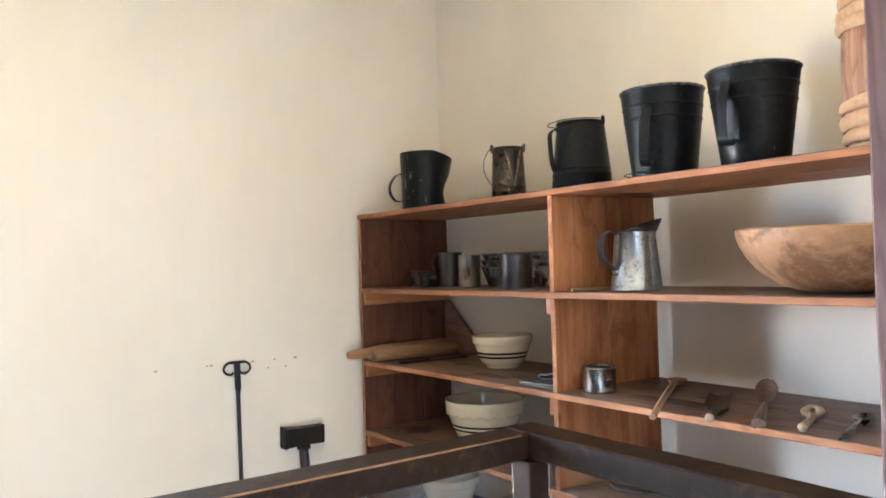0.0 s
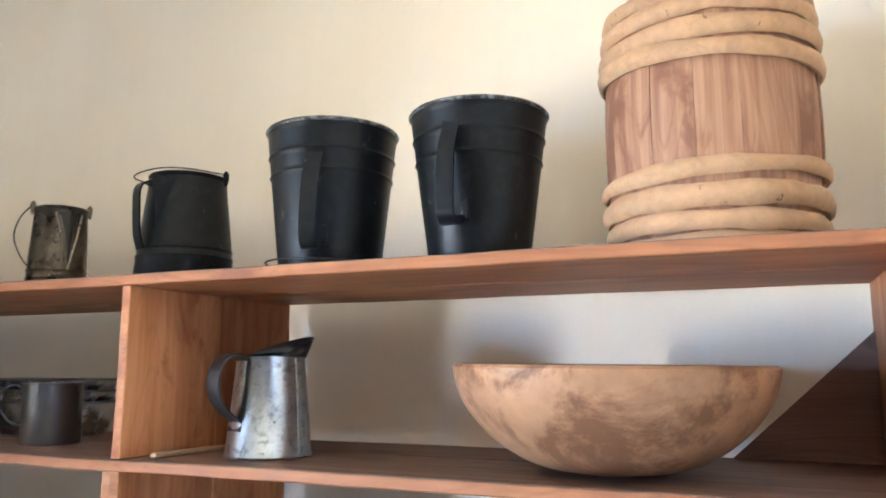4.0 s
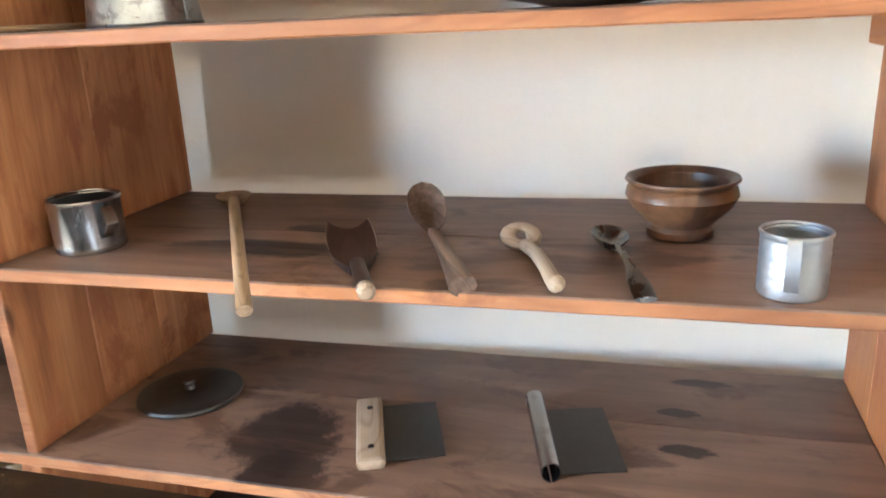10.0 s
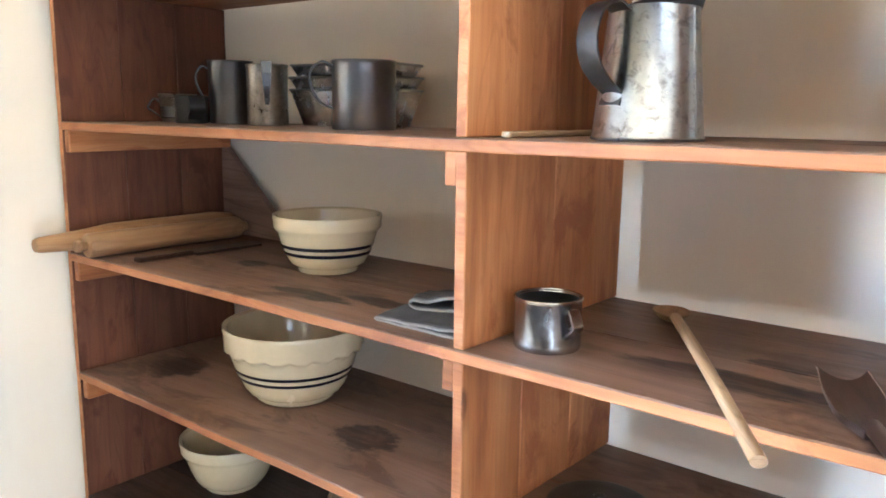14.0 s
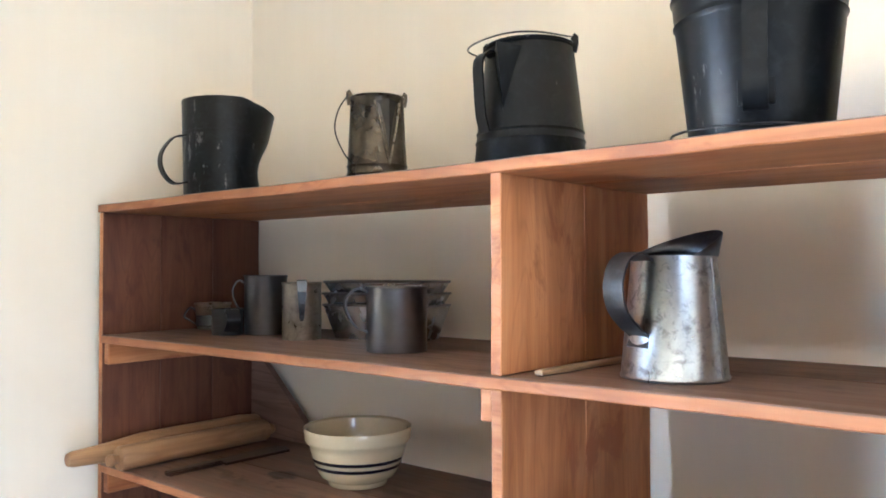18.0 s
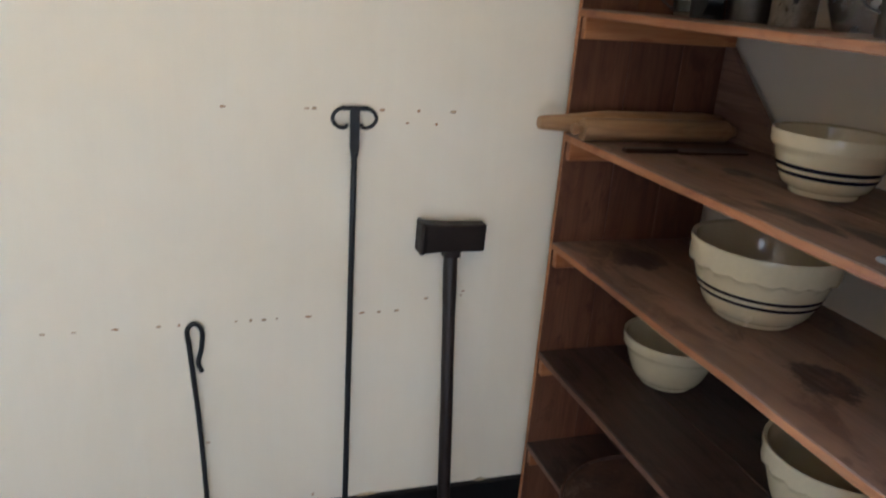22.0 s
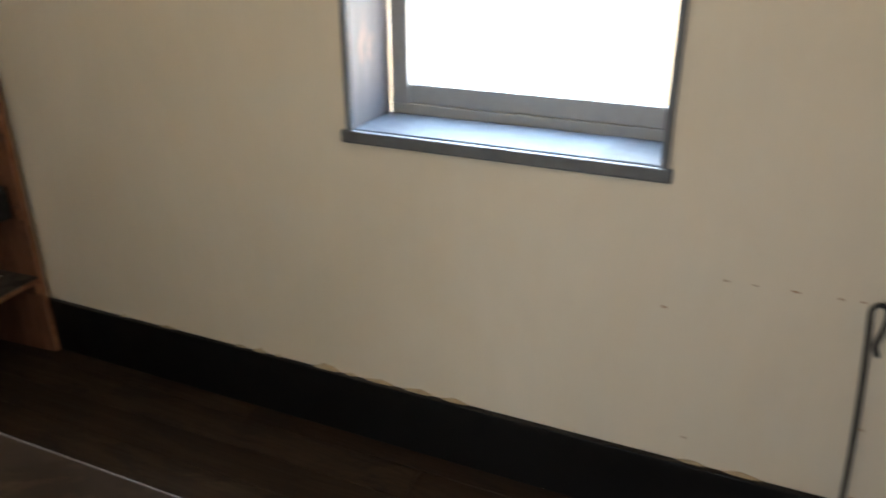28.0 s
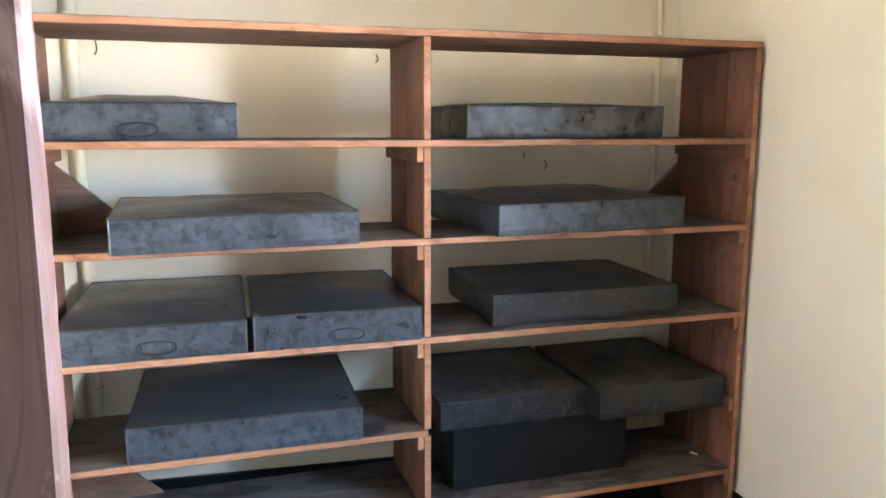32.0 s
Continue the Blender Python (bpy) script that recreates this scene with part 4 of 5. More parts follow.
def pitcher():
    S = 1.4958
    b = thing("pitcher", pose(1.772, 1.505, S, 0, 0, -22), "spotted tin pitcher with broad strap handle and hooded lip", "pitcher")
    r0, r1, h = 0.069, 0.055, 0.160
    prof = [(r0 + 0.001, 0), (r0 + 0.002, 0.003), (r0, 0.006), (r1, h - 0.004), (r1 + 0.001, h)]
    part("body", shell(prof, 0.002, 48), TIN, b, smooth=True)
    # the lip rises towards local +x
    bm = bmesh.new()
    lo, hi = [], []
    n = 28
    for k in range(n + 1):
        a = radians(-112 + 224 * k / n)
        c, s = math.cos(a), math.sin(a)
        f = max(0.0, math.cos(a * 0.80)) ** 1.25
        lo.append(bm.verts.new((r1 * c, r1 * s, h - 0.001)))
        hi.append(bm.verts.new(((r1 + 0.023 * f) * c, (r1 * (1 - 0.15 * f)) * s, h + 0.036 * f)))
    for k in range(n):
        bm.faces.new((lo[k], lo[k + 1], hi[k + 1], hi[k]))
    lip = part("lip", bm, SMOKED, b, "dark hooded pouring lip", smooth=True)
    so = lip.modifiers.new("sheet", "SOLIDIFY")
    so.thickness = 0.002
    pts = [(-r1 + 0.002, 0, h - 0.006), (-r1 - 0.018, 0, h + 0.003), (-r1 - 0.040, 0, h - 0.010), (-r1 - 0.049, 0, h - 0.040), (-r1 - 0.042, 0, h - 0.070), (-r1 - 0.022, 0, h - 0.092), (-r0 + 0.008, 0, h - 0.104), (-r0 + 0.004, 0, h - 0.118)]
    part("handle", strap_handle(pts, 0.036, 0.003, (0, 1, 0)), SMOKED, b, smooth=True)
    bm = sweep([(-r1 * 0.76 - 0.004, -0.040, h * 0.72), (-r1 * 0.80 - 0.004, -0.036, h * 0.722)], flat(0.02, 0.002))
    part("solder_mark", bm, DARKTIN, b)
    part("seam", sweep([(r1 * 0.2, -r1 * 0.985, h - 0.004), (r0 * 0.2, -r0 * 0.985, 0.006)], disc(0.0014, 6)), TIN, b)


pitcher()


def wooden_bowl():
    S = 1.4958
    b = thing("dough_bowl", pose(1.790, 0.949, S, 0.6, -0.6, 0), "large turned wooden dough bowl with mottled worn finish", "bowl")
    R, h = 0.2205, 0.146
    outer = [(0.045, 0.0), (0.080, 0.006)]
    for k in range(1, 15):
        a = math.pi / 2 * k / 14
        outer.append((0.080 + (R - 0.080) * math.sin(a) ** 1.0, 0.006 + (h - 0.006) * (1 - math.cos(a)) ** 0.80))
    outer[-1] = (R, h - 0.004)
    inner = [(R - 0.004, h), (R - 0.010, h - 0.002)]
    for k in range(13, 0, -1):
        a = math.pi / 2 * k / 14
        inner.append((0.070 + (R - 0.086) * math.sin(a) ** 1.0, 0.020 + (h - 0.024) * (1 - math.cos(a)) ** 0.80))
    part("body", lathe([(0, 0)] + outer + inner + [(0, 0.019)], 64), BOWLWOOD, b, smooth=True)


wooden_bowl()
stick = thing("wooden_stick", pose(1.775, 1.642, 1.4958, 0, 0, -6), "short pale wooden stick lying on the shelf", "stick")
part("stick", rough_box(-0.105, 0.105, -0.008, 0.008, 0, 0.008, 0, 0.002, 4), PALEWOOD, stick)


def cup(m, label, material, r, h, handle, name="cup", rim=True, taper=1.0, beads=(), lining=None):
    """A straight tin cup; handle: how far it stands out and where it starts and ends."""
    b = thing(name, m, label, "cup", "tin cups")
    lining = lining or GREYSTEEL
    prof = [(r * taper - 0.001, 0), (r * taper, 0.002)]
    for z in beads:
        prof += [(r, z - 0.003), (r + 0.0006, z), (r, z + 0.003)]
    prof += [(r, h - 0.004), (r + 0.0015, h - 0.002), (r, h)]
    part("body", shell(prof, 0.0018, 40), material, b, smooth=True)
    if rim:
        part("rim", ring(r, 0.0019, h, 40, 6), material, b, smooth=True)
    part("lining", shell([(r * taper - 0.004, 0.0035), (r - 0.0024, 0.010), (r - 0.0024, h - 0.003)], 0.0005, 32), lining, b, "dull dark inside", smooth=True)
    out, zt, zb, w = handle
    pts = [(-r + 0.001, 0, zt), (-r - 0.5 * out, 0, zt + 0.006), (-r - out, 0, zt - 0.010), (-r - out * 0.98, 0, (zt + zb) / 2), (-r - 0.55 * out, 0, zb + 0.010), (-r + 0.001, 0, zb)]
    part("handle", strap_handle(pts, w, 0.0034, (0, 1, 0)), IRON if material in (DARKTIN, GREYSTEEL, DULLTIN) else material, b, smooth=True)
    return b


S2, S3, S4, S5, S6 = (z + 0.0008 for z in A_LEVELS)
cup(pose(1.792, 2.022, S2, 0, 0, -37), "large dark tin mug with looped strap handle", DARKTIN, 0.0535, 0.112, (0.036, 0.104, 0.034, 0.017), name="mug")
folded = cup(pose(1.838, 2.332, S2, 0, 0, 50), "tall grey tin cup with a folded strap handle", DULLTIN, 0.040, 0.116, (0.010, 0.112, 0.046, 0.010))
part("handle_fold", sweep([(-0.040, 0, 0.121), (-0.050, 0, 0.120), (-0.053, 0, 0.100), (-0.049, 0, 0.070), (-0.042, 0, 0.040)], flat(0.004, 0.020), (0, 1, 0), scales=[1, 1, 0.9, 0.65, 0.35]), SMOKED, folded, "dark folded sheet of the handle")
cup(pose(1.880, 2.505, S2, 0, 0, -40), "tall shiny dark tin cup with strap handle", DARKTIN, 0.047, 0.130, (0.024, 0.114, 0.050, 0.014))
cup(pose(1.814, 2.556, S2, 0, 0, 66), "short dark tin cup with wide strap handle", GREYSTEEL, 0.034, 0.056, (0.036, 0.050, 0.010, 0.030))
cup(pose(1.893, 2.728, S2, 0, 0, -38), "small squat grey tin cup", DULLTIN, 0.042, 0.062, (0.024, 0.046, 0.012, 0.014), taper=0.86)


def loaf_pans():
    for k, (z, ry) in enumerate(((0.0, 0), (0.052, 2), (0.076, -3))):
        b = thing("loaf_pan", pose(1.950, 2.198, S2 + z, 0, 0, 99 + ry), "grey tin loaf pan nested in a stack of three", "pan", "stacked loaf pans")
        bm = bmesh.new()
        L0, W0, L1, W1, h, w = 0.102, 0.038, 0.124, 0.052, 0.070 if k == 0 else 0.042, 0.002
        rows = [[(-L0, -W0, 0), (L0, -W0, 0), (L0, W0, 0), (-L0, W0, 0)], [(-L1, -W1, h), (L1, -W1, h), (L1, W1, h), (-L1, W1, h)],
                [(-L1 + w, -W1 + w, h), (L1 - w, -W1 + w, h), (L1 - w, W1 - w, h), (-L1 + w, W1 - w, h)], [(-L0 + w, -W0 + w, w), (L0 - w, -W0 + w, w), (L0 - w, W0 - w, w), (-L0 + w, W0 - w, w)]]
        vs = [[bm.verts.new(p) for p in r] for r in rows]
        for p, q in zip(vs, vs[1:]):
            for j in range(4):
                bm.faces.new((p[j], p[(j + 1) % 4], q[(j + 1) % 4], q[j]))
        bm.faces.new(vs[0])
        bm.faces.new(vs[-1])
        part("body", bm, LOAFTIN, b)
        part("rim", sweep([(-L1, -W1, h), (L1, -W1, h), (L1, W1, h), (-L1, W1, h)], disc(0.0028, 6), closed=True), DARKTIN, b, "wired rim")


loaf_pans()


def stoneware(m, r, h, label, stripes, collar=0.30, wavy=False, foot=0.56):
    """Cream mixing bowl with a thick collar."""
    b = thing("mixing_bowl", m, label, "bowl", "stoneware mixing bowls")
    rf = r * foot
    zc = h * (1 - collar)
    out = [(rf * 0.96, 0), (rf, 0.003), (rf * 1.01, 0.010)]
    rad = lambda z: rf + (r * 0.93 - rf) * (z / zc) ** 0.62
    for k in range(1, 9):
        z = 0.010 + (zc - 0.010) * k / 8
        out.append((rad(z), z))
    out += [(r * 0.985, zc + 0.005), (r, zc + 0.010), (r, h - 0.012), (r * 1.012, h - 0.006), (r * 1.0, h)]
    inn = [(r * 0.94, h - 0.004), (r * 0.92, h * 0.85), (r * 0.85, h * 0.5), (r * 0.66, h * 0.2), (r * 0.40, h * 0.09), (0, h * 0.075)]
    bm = lathe([(0, 0)] + out + inn, 56)
    if wavy:
        for v in bm.verts:
            a = math.atan2(v.co.y, v.co.x)
            if zc - 0.002 < v.co.z < h - 0.012 and v.co.length > r * 0.9:
                v.co.z += 0.004 * math.sin(a * 18) * (1 if v.co.z < zc + 0.02 else 0.3)
    part("body", bm, GLAZE, b, smooth=True)
    for z in stripes:
        rr = [(rad(z - 0.0035) + 0.0008, z - 0.0035), (rad(z) + 0.0012, z), (rad(z + 0.0035) + 0.0008, z + 0.0035), (rad(z) - 0.002, z)]
        part("stripe", lathe(rr + rr[:1], 56), BLUE, b, "dark blue glazed band", smooth=True)
    return b


stoneware(pose(1.888, 2.218, S3), 0.108, 0.114, "cream stoneware mixing bowl with two blue bands", (0.040, 0.054), 0.28)
stoneware(pose(1.862, 2.295, S4), 0.145, 0.158, "large cream stoneware bowl with two blue bands and wavy collar", (0.056, 0.071), 0.34, True)
stoneware(pose(1.893, 2.572, S5), 0.118, 0.124, "small plain cream stoneware bowl", (), 0.26)
stoneware(pose(1.885, 2.035, S5), 0.130, 0.150, "large plain cream stoneware bowl with wavy collar", (), 0.30, True)


def rolling_pin(a, b, r, label, tapered):
    """A rolling pin lying from a to b."""
    a, b = Vector(a), Vector(b)
    d = b - a
    L = d.length
    p = thing("rolling_pin", Matrix.Translation(a) @ d.to_track_quat("X", "Z").to_matrix().to_4x4(), label, "rolling pin", "rolling pins")
    Q = Matrix.Rotation(radians(90), 4, "Y")
    if tapered:
        prof = [(0, 0), (r * 0.45, 0.001), (r * 0.55, 0.010), (r * 0.75, 0.10), (r, 0.17), (r, L - 0.06), (r * 0.8, L - 0.01), (0, L)]
        part("body", lathe(prof, 28, m=Q), MAPLE, p, smooth=True)
    else:
        part("body", lathe([(0, 0.025), (r * 0.9, 0.026), (r, 0.032), (r, L - 0.032), (r * 0.9, L - 0.026), (0, L - 0.025)], 28, m=Q), MAPLE, p, smooth=True)
        for s in (0, 1):
            hp = [(0, 0.0), (r * 0.42, 0.002), (r * 0.52, 0.010), (r * 0.34, 0.020), (r * 0.34, 0.028), (0, 0.029)]
            if s:
                hp = [(q, L - z) for q, z in hp]
            part("handle", lathe(hp, 20, m=Q), MAPLE, p, smooth=True)


rolling_pin((1.545, 2.735, S3 + 0.0305), (2.045, 2.742, S3 + 0.0305), 0.030, "tapered pale rolling pin sticking out over the shelf edge", True)
rolling_pin((1.600, 2.676, S3 + 0.027), (2.035, 2.672, S3 + 0.027), 0.0265, "pale wooden rolling pin with short turned handle", False)
sp = thing("spatula", pose(1.70, 2.560, S3, 0, 0, 0), "dark flat wooden spatula lying beside the rolling pins", "spatula")
part("blade", outline([(0.10, -0.022), (0.27, -0.030), (0.285, 0), (0.27, 0.030), (0.10, 0.022)], 0.006, bevel=0.001), DARKWOOD, sp)
part("handle", outline([(-0.03, -0.010), (0.10, -0.012), (0.10, 0.012), (-0.03, 0.010)], 0.010, bevel=0.002), DARKWOOD, sp)


def folded_cloth():
    """A towel thrown down in folds against the upright."""
    b = thing("cloth", pose(1.690, 1.713, S3, 0, 0, 0), "crumpled grey cloth with pale hems, thrown against the shelf upright", "cloth")
    # each fold: out from the upright along y, round a soft tip and back beneath itself
    folds = (
        ([(0.000, 0.046), (0.045, 0.044), (0.095, 0.030), (0.140, 0.022), (0.164, 0.021), (0.171, 0.016), (0.164, 0.011), (0.130, 0.011), (0.070, 0.016), (0.006, 0.020)], 0.05, 0.24, 1.0),
        ([(0.002, 0.018), (0.060, 0.014), (0.120, 0.010), (0.172, 0.0095), (0.184, 0.007), (0.176, 0.0035), (0.120, 0.0035), (0.010, 0.0035)], -0.02, 0.16, 4.0),
        ([(0.004, 0.090), (0.030, 0.072), (0.062, 0.050), (0.088, 0.040), (0.097, 0.035), (0.088, 0.030), (0.050, 0.032), (0.006, 0.038)], 0.11, 0.27, 7.0),
    )
    for profile, x0, x1, seed in folds:
        line = curve([(0, y, z) for y, z in profile], 4)
        bm = bmesh.new()
        n = 14
        rows = []
        for i in range(n + 1):
            u = i / n
            row = []
            for k, q in enumerate(line):
                f = noise.noise(Vector((u * 3.1 + seed, q.y * 16, seed)))
                g = noise.noise(Vector((u * 7.0, q.y * 30 + k * 0.05, seed + 9)))
                reach = 0.82 + 0.18 * math.sin(math.pi * (0.2 + 0.7 * u)) + 0.10 * noise.noise(Vector((u * 2.2, seed, 3.3)))
                row.append(bm.verts.new((x0 + (x1 - x0) * u + 0.010 * f, q.y * reach, max(0.0022, q.z * (0.9 + 0.25 * math.sin(u * 5 + seed)) + 0.004 * g * min(1, q.z * 60)))))
            rows.append(row)
        for p, q in zip(rows, rows[1:]):
            for k in range(len(line) - 1):
                bm.faces.new((p[k], p[k + 1], q[k + 1], q[k]))
        hem = [v.co.copy() for v in rows[0]]
        ob = part("fold", bm, CLOTH, b, smooth=True)
        so = ob.modifiers.new("weave", "SOLIDIFY")
        so.thickness, so.offset = 0.0036, 0
        part("hem", sweep([p + Vector((-0.001, 0, 0)) for p in hem], disc(0.0026, 6), (1, 0, 0)), HEM, b, "pale stitched hem", smooth=True)


folded_cloth()

# ---- the shelf of spoons ----
cup(pose(1.733, 1.616, S3, 0, 0, 66), "small shiny tin cup with strap handle", STEEL, 0.046, 0.070, (0.020, 0.056, 0.022, 0.016), beads=(0.006,))
cup(pose(1.682, 0.742, S3, 0, 0, 350), "ribbed aluminium measuring cup with flat handle", ALU, 0.033, 0.064, (0.016, 0.060, 0.012, 0.013), beads=(0.014, 0.024, 0.034, 0.044, 0.053), lining=ALU)


def between(a, b):
    """A pose with x running from a to b, both (x, y, z), lying flat."""
    a, b = Vector(a), Vector(b)
    return Matrix.Translation(a) @ (b - a).to_track_quat("X", "Z").to_matrix().to_4x4(), (b - a).length


def spoon(a, b, label, material, bowl, width, handle, hollow=True, end=None, name="spoon", groups="spoons and paddles", lift=0.006, tilt=0, flatten=0.8):
    """A spoon from its bowl's tip a to its handle's end b."""
    m, L = between(a, b)
    s = thing(name, m, label, "spoon", groups)
    bm = bmesh.new()
    n, seg = 18, 14
    top, bot = [], []
    for i in range(n + 1):
        u = i / n
        x = bowl * u
        w = max(0.0008, width / 2 * math.sqrt(max(0.0, math.sin(math.pi * u ** 0.86))), handle * 0.9 if u > 0.8 else 0.0)
        trow, brow = [], []
        for j in range(seg + 1):
            v = 2 * j / seg - 1
            depth = (1 - v * v) * math.sin(math.pi * u) * bowl * 0.17
            rimz = lift + 0.006
            brow.append(bm.verts.new((x, v * w, rimz - depth - 0.0035 * (1 - v * v))))
            trow.append(bm.verts.new((x, v * w * 0.97, rimz + 0.001 - (depth * 0.9 if hollow else -0.002 * (1 - v * v)))))
        top.append(trow)
        bot.append(brow)
    for i in range(n):
        for j in range(seg):
            bm.faces.new((top[i][j], top[i][j + 1], top[i + 1][j + 1], top[i + 1][j]))
            bm.faces.new((bot[i][j], bot[i + 1][j], bot[i + 1][j + 1], bot[i][j + 1]))
        for j in (0, seg):
            bm.faces.new((top[i][j], top[i + 1][j], bot[i + 1][j], bot[i][j]))
    for i in (0, n):
        for j in range(seg):
            bm.faces.new((top[i][j], bot[i][j], bot[i][j + 1], top[i][j + 1]))
    bmesh.ops.remove_doubles(bm, verts=bm.verts, dist=0.0002)
    low = min(v.co.z for v in bm.verts)
    for v in bm.verts:
        v.co.z -= low
    zh = lift + 0.006 - low
    if tilt:
        bmesh.ops.rotate(bm, verts=bm.verts, cent=(bowl, 0, zh), matrix=Matrix.Rotation(radians(tilt), 3, "Y"))
    part("bowl", bm, material, s, smooth=True)
    pts, sc = [], []
    for k in range(9):
        u = k / 8
        pts.append((bowl * 0.94 + (L - bowl * 0.94) * u, 0, zh * (1 - u) + handle * 0.62 * u + 0.004 * math.sin(math.pi * u)))
        sc.append(handle_profile(u, end))
    part("handle", sweep(pts, [(x, y * flatten) for x, y in disc(handle, 10)], scales=sc), material, s, smooth=True)
    return s


def handle_profile(u, end):
    if end == "wide":
        return 0.85 + 1.05 * u ** 1.6
    if end == "fiddle":
        return 0.62 + 1.05 * min(1.0, max(0.0, u - 0.45) / 0.30)
    return 1.0


spoon((2.000, 1.552, S3), (1.537, 1.275, S3), "long pale wooden spoon lying across the shelf", PALEWOOD, 0.075, 0.058, 0.0085)
spoon((1.868, 1.185, S3), (1.637, 1.071, S3), "brown carved wooden spoon with a flared handle", BROWNWOOD, 0.086, 0.052, 0.0085, end="wide", tilt=36)
spoon((1.846, 0.938, S3), (1.629, 0.882, S3), "metal tablespoon with tarnished bowl", SPOONMETAL, 0.085, 0.044, 0.0070, end="fiddle", flatten=0.30)


def butter_paddle():
    m, L = between((1.776, 1.256, S3), (1.598, 1.166, S3))
    p = thing("butter_paddle", m, "dark brown wooden butter paddle with notched blade", "paddle", "spoons and paddles")
    # half widths along the blade; its far edge is scooped out between two horns
    bm = bmesh.new()
    rows, cols = 12, 10
    grid = []
    for i in range(rows + 1):
        u = i / rows
        half = 0.026 + 0.004 * math.sin(math.pi * min(1, u * 1.3)) if u < 0.62 else 0.030 - 0.020 * ((u - 0.62) / 0.38) ** 1.2
        line = []
        for j in range(cols + 1):
            v = 2 * j / cols - 1
            x = 0.118 * u + 0.018 * (1 - v * v) * (1 - u) ** 2 - (0.006 if v < -0.9 and i == 0 else 0)
            z = 0.011 + 0.018 * (1 - u) ** 1.5 + 0.007 * v * v * (1 - u)
            thick = 0.005 + 0.005 * u
            line.append((bm.verts.new((x, v * half, z)), bm.verts.new((x, v * half * 0.96, max(0.0006, z - thick - 0.005 * (1 - v * v))))))
        grid.append(line)
    for i in range(rows):
        for j in range(cols):
            for k in (0, 1):
                bm.faces.new((grid[i][j][k], grid[i][j + 1][k], grid[i + 1][j + 1][k], grid[i + 1][j][k]))
        for j in (0, cols):
            bm.faces.new((grid[i][j][0], grid[i + 1][j][0], grid[i + 1][j][1], grid[i][j][1]))
    for i in (0, rows):
        for j in range(cols):
            bm.faces.new((grid[i][j][0], grid[i][j][1], grid[i][j + 1][1], grid[i][j + 1][0]))
    part("blade", bm, DARKWOOD, p, smooth=True)
    for v in (-1, 1):
        edge = [Vector((0.118 * u + 0.001, v * (0.0263 + 0.004 * math.sin(math.pi * min(1, u * 1.3))), 0.0113 + 0.018 * (1 - u) ** 1.5 + 0.007 * (1 - u))) for u in (0.02, 0.15, 0.3, 0.45, 0.6)]
        part("worn_edge", sweep(edge, disc(0.0011, 5)), BROWNWOOD, p, "edge rubbed pale")
    part("handle", sweep([(0.108, 0, 0.0105), (0.125, 0, 0.0108), (0.145, 0, 0.0108), (L - 0.004, 0, 0.0108)], disc(0.0100, 12), scales=[0.95, 0.9, 0.95, 1]), DARKWOOD, p, smooth=True)
    part("tip", sweep([(L - 0.004, 0, 0.0108), (L + 0.005, 0, 0.0108), (L + 0.009, 0, 0.0108)], disc(0.0101, 12), scales=[1, 1, 0.6]), BLEACHED, p, "bare white worn end")


butter_paddle()


def ring_ladle():
    m, L = between((1.824, 1.046, S3), (1.630, 0.969, S3))
    p = thing("ring_stick", m, "bleached wooden stirrer with a ring-shaped end", "stirrer", "spoons and paddles")
    pts = [(0.028 + 0.0155 * math.cos(a), 0.0165 * math.sin(a), 0.015 - 0.007 * math.cos(a)) for a in (2 * math.pi * k / 24 for k in range(24))]
    part("ring", sweep(pts, [(x * 1.1, y * 0.75) for x, y in disc(0.0088, 10)], closed=True), BLEACHED, p, smooth=True)
    part("handle", sweep([(0.054, 0, 0.0105), (0.09, 0.004, 0.012), (0.14, 0.003, 0.0125), (L - 0.03, 0, 0.013), (L - 0.008, 0, 0.013), (L, 0, 0.012)], disc(0.0086, 12), scales=[0.95, 0.9, 0.92, 1.0, 1.15, 0.5]), BLEACHED, p, smooth=True)


ring_ladle()


def small_wooden_bowl():
    b = thing("wooden_bowl", pose(1.876, 0.845, S3), "small dark turned wooden bowl with a foot", "bowl")
    out = [(0.036, 0), (0.041, 0.003), (0.041, 0.012), (0.037, 0.017), (0.046, 0.026), (0.061, 0.042), (0.069, 0.058), (0.067, 0.068), (0.063, 0.072), (0.066, 0.075), (0.070, 0.079), (0.069, 0.082)]
    inn = [(0.064, 0.081), (0.058, 0.074), (0.057, 0.055), (0.045, 0.036), (0.026, 0.026), (0, 0.023)]
    part("body", lathe([(r, z * 0.93) for r, z in [(0, 0)] + out + inn], 48), SMALLBOWL, b, smooth=True)


small_wooden_bowl()


def pot_lid():
    b = thing("pot_lid", pose(1.838, 1.575, S4), "flat dark tin pot lid with a small knob", "lid")
    part("plate", lathe([(0, 0), (0.080, 0), (0.082, 0.003), (0.080, 0.007), (0.073, 0.009), (0.06, 0.007), (0.02, 0.010), (0, 0.010)], 48), GREYSTEEL, b, smooth=True)
    part("knob", lathe([(0.009, 0.009), (0.006, 0.016), (0.010, 0.020), (0.007, 0.024), (0, 0.025)], 20), GREYSTEEL, b, smooth=True)


pot_lid()


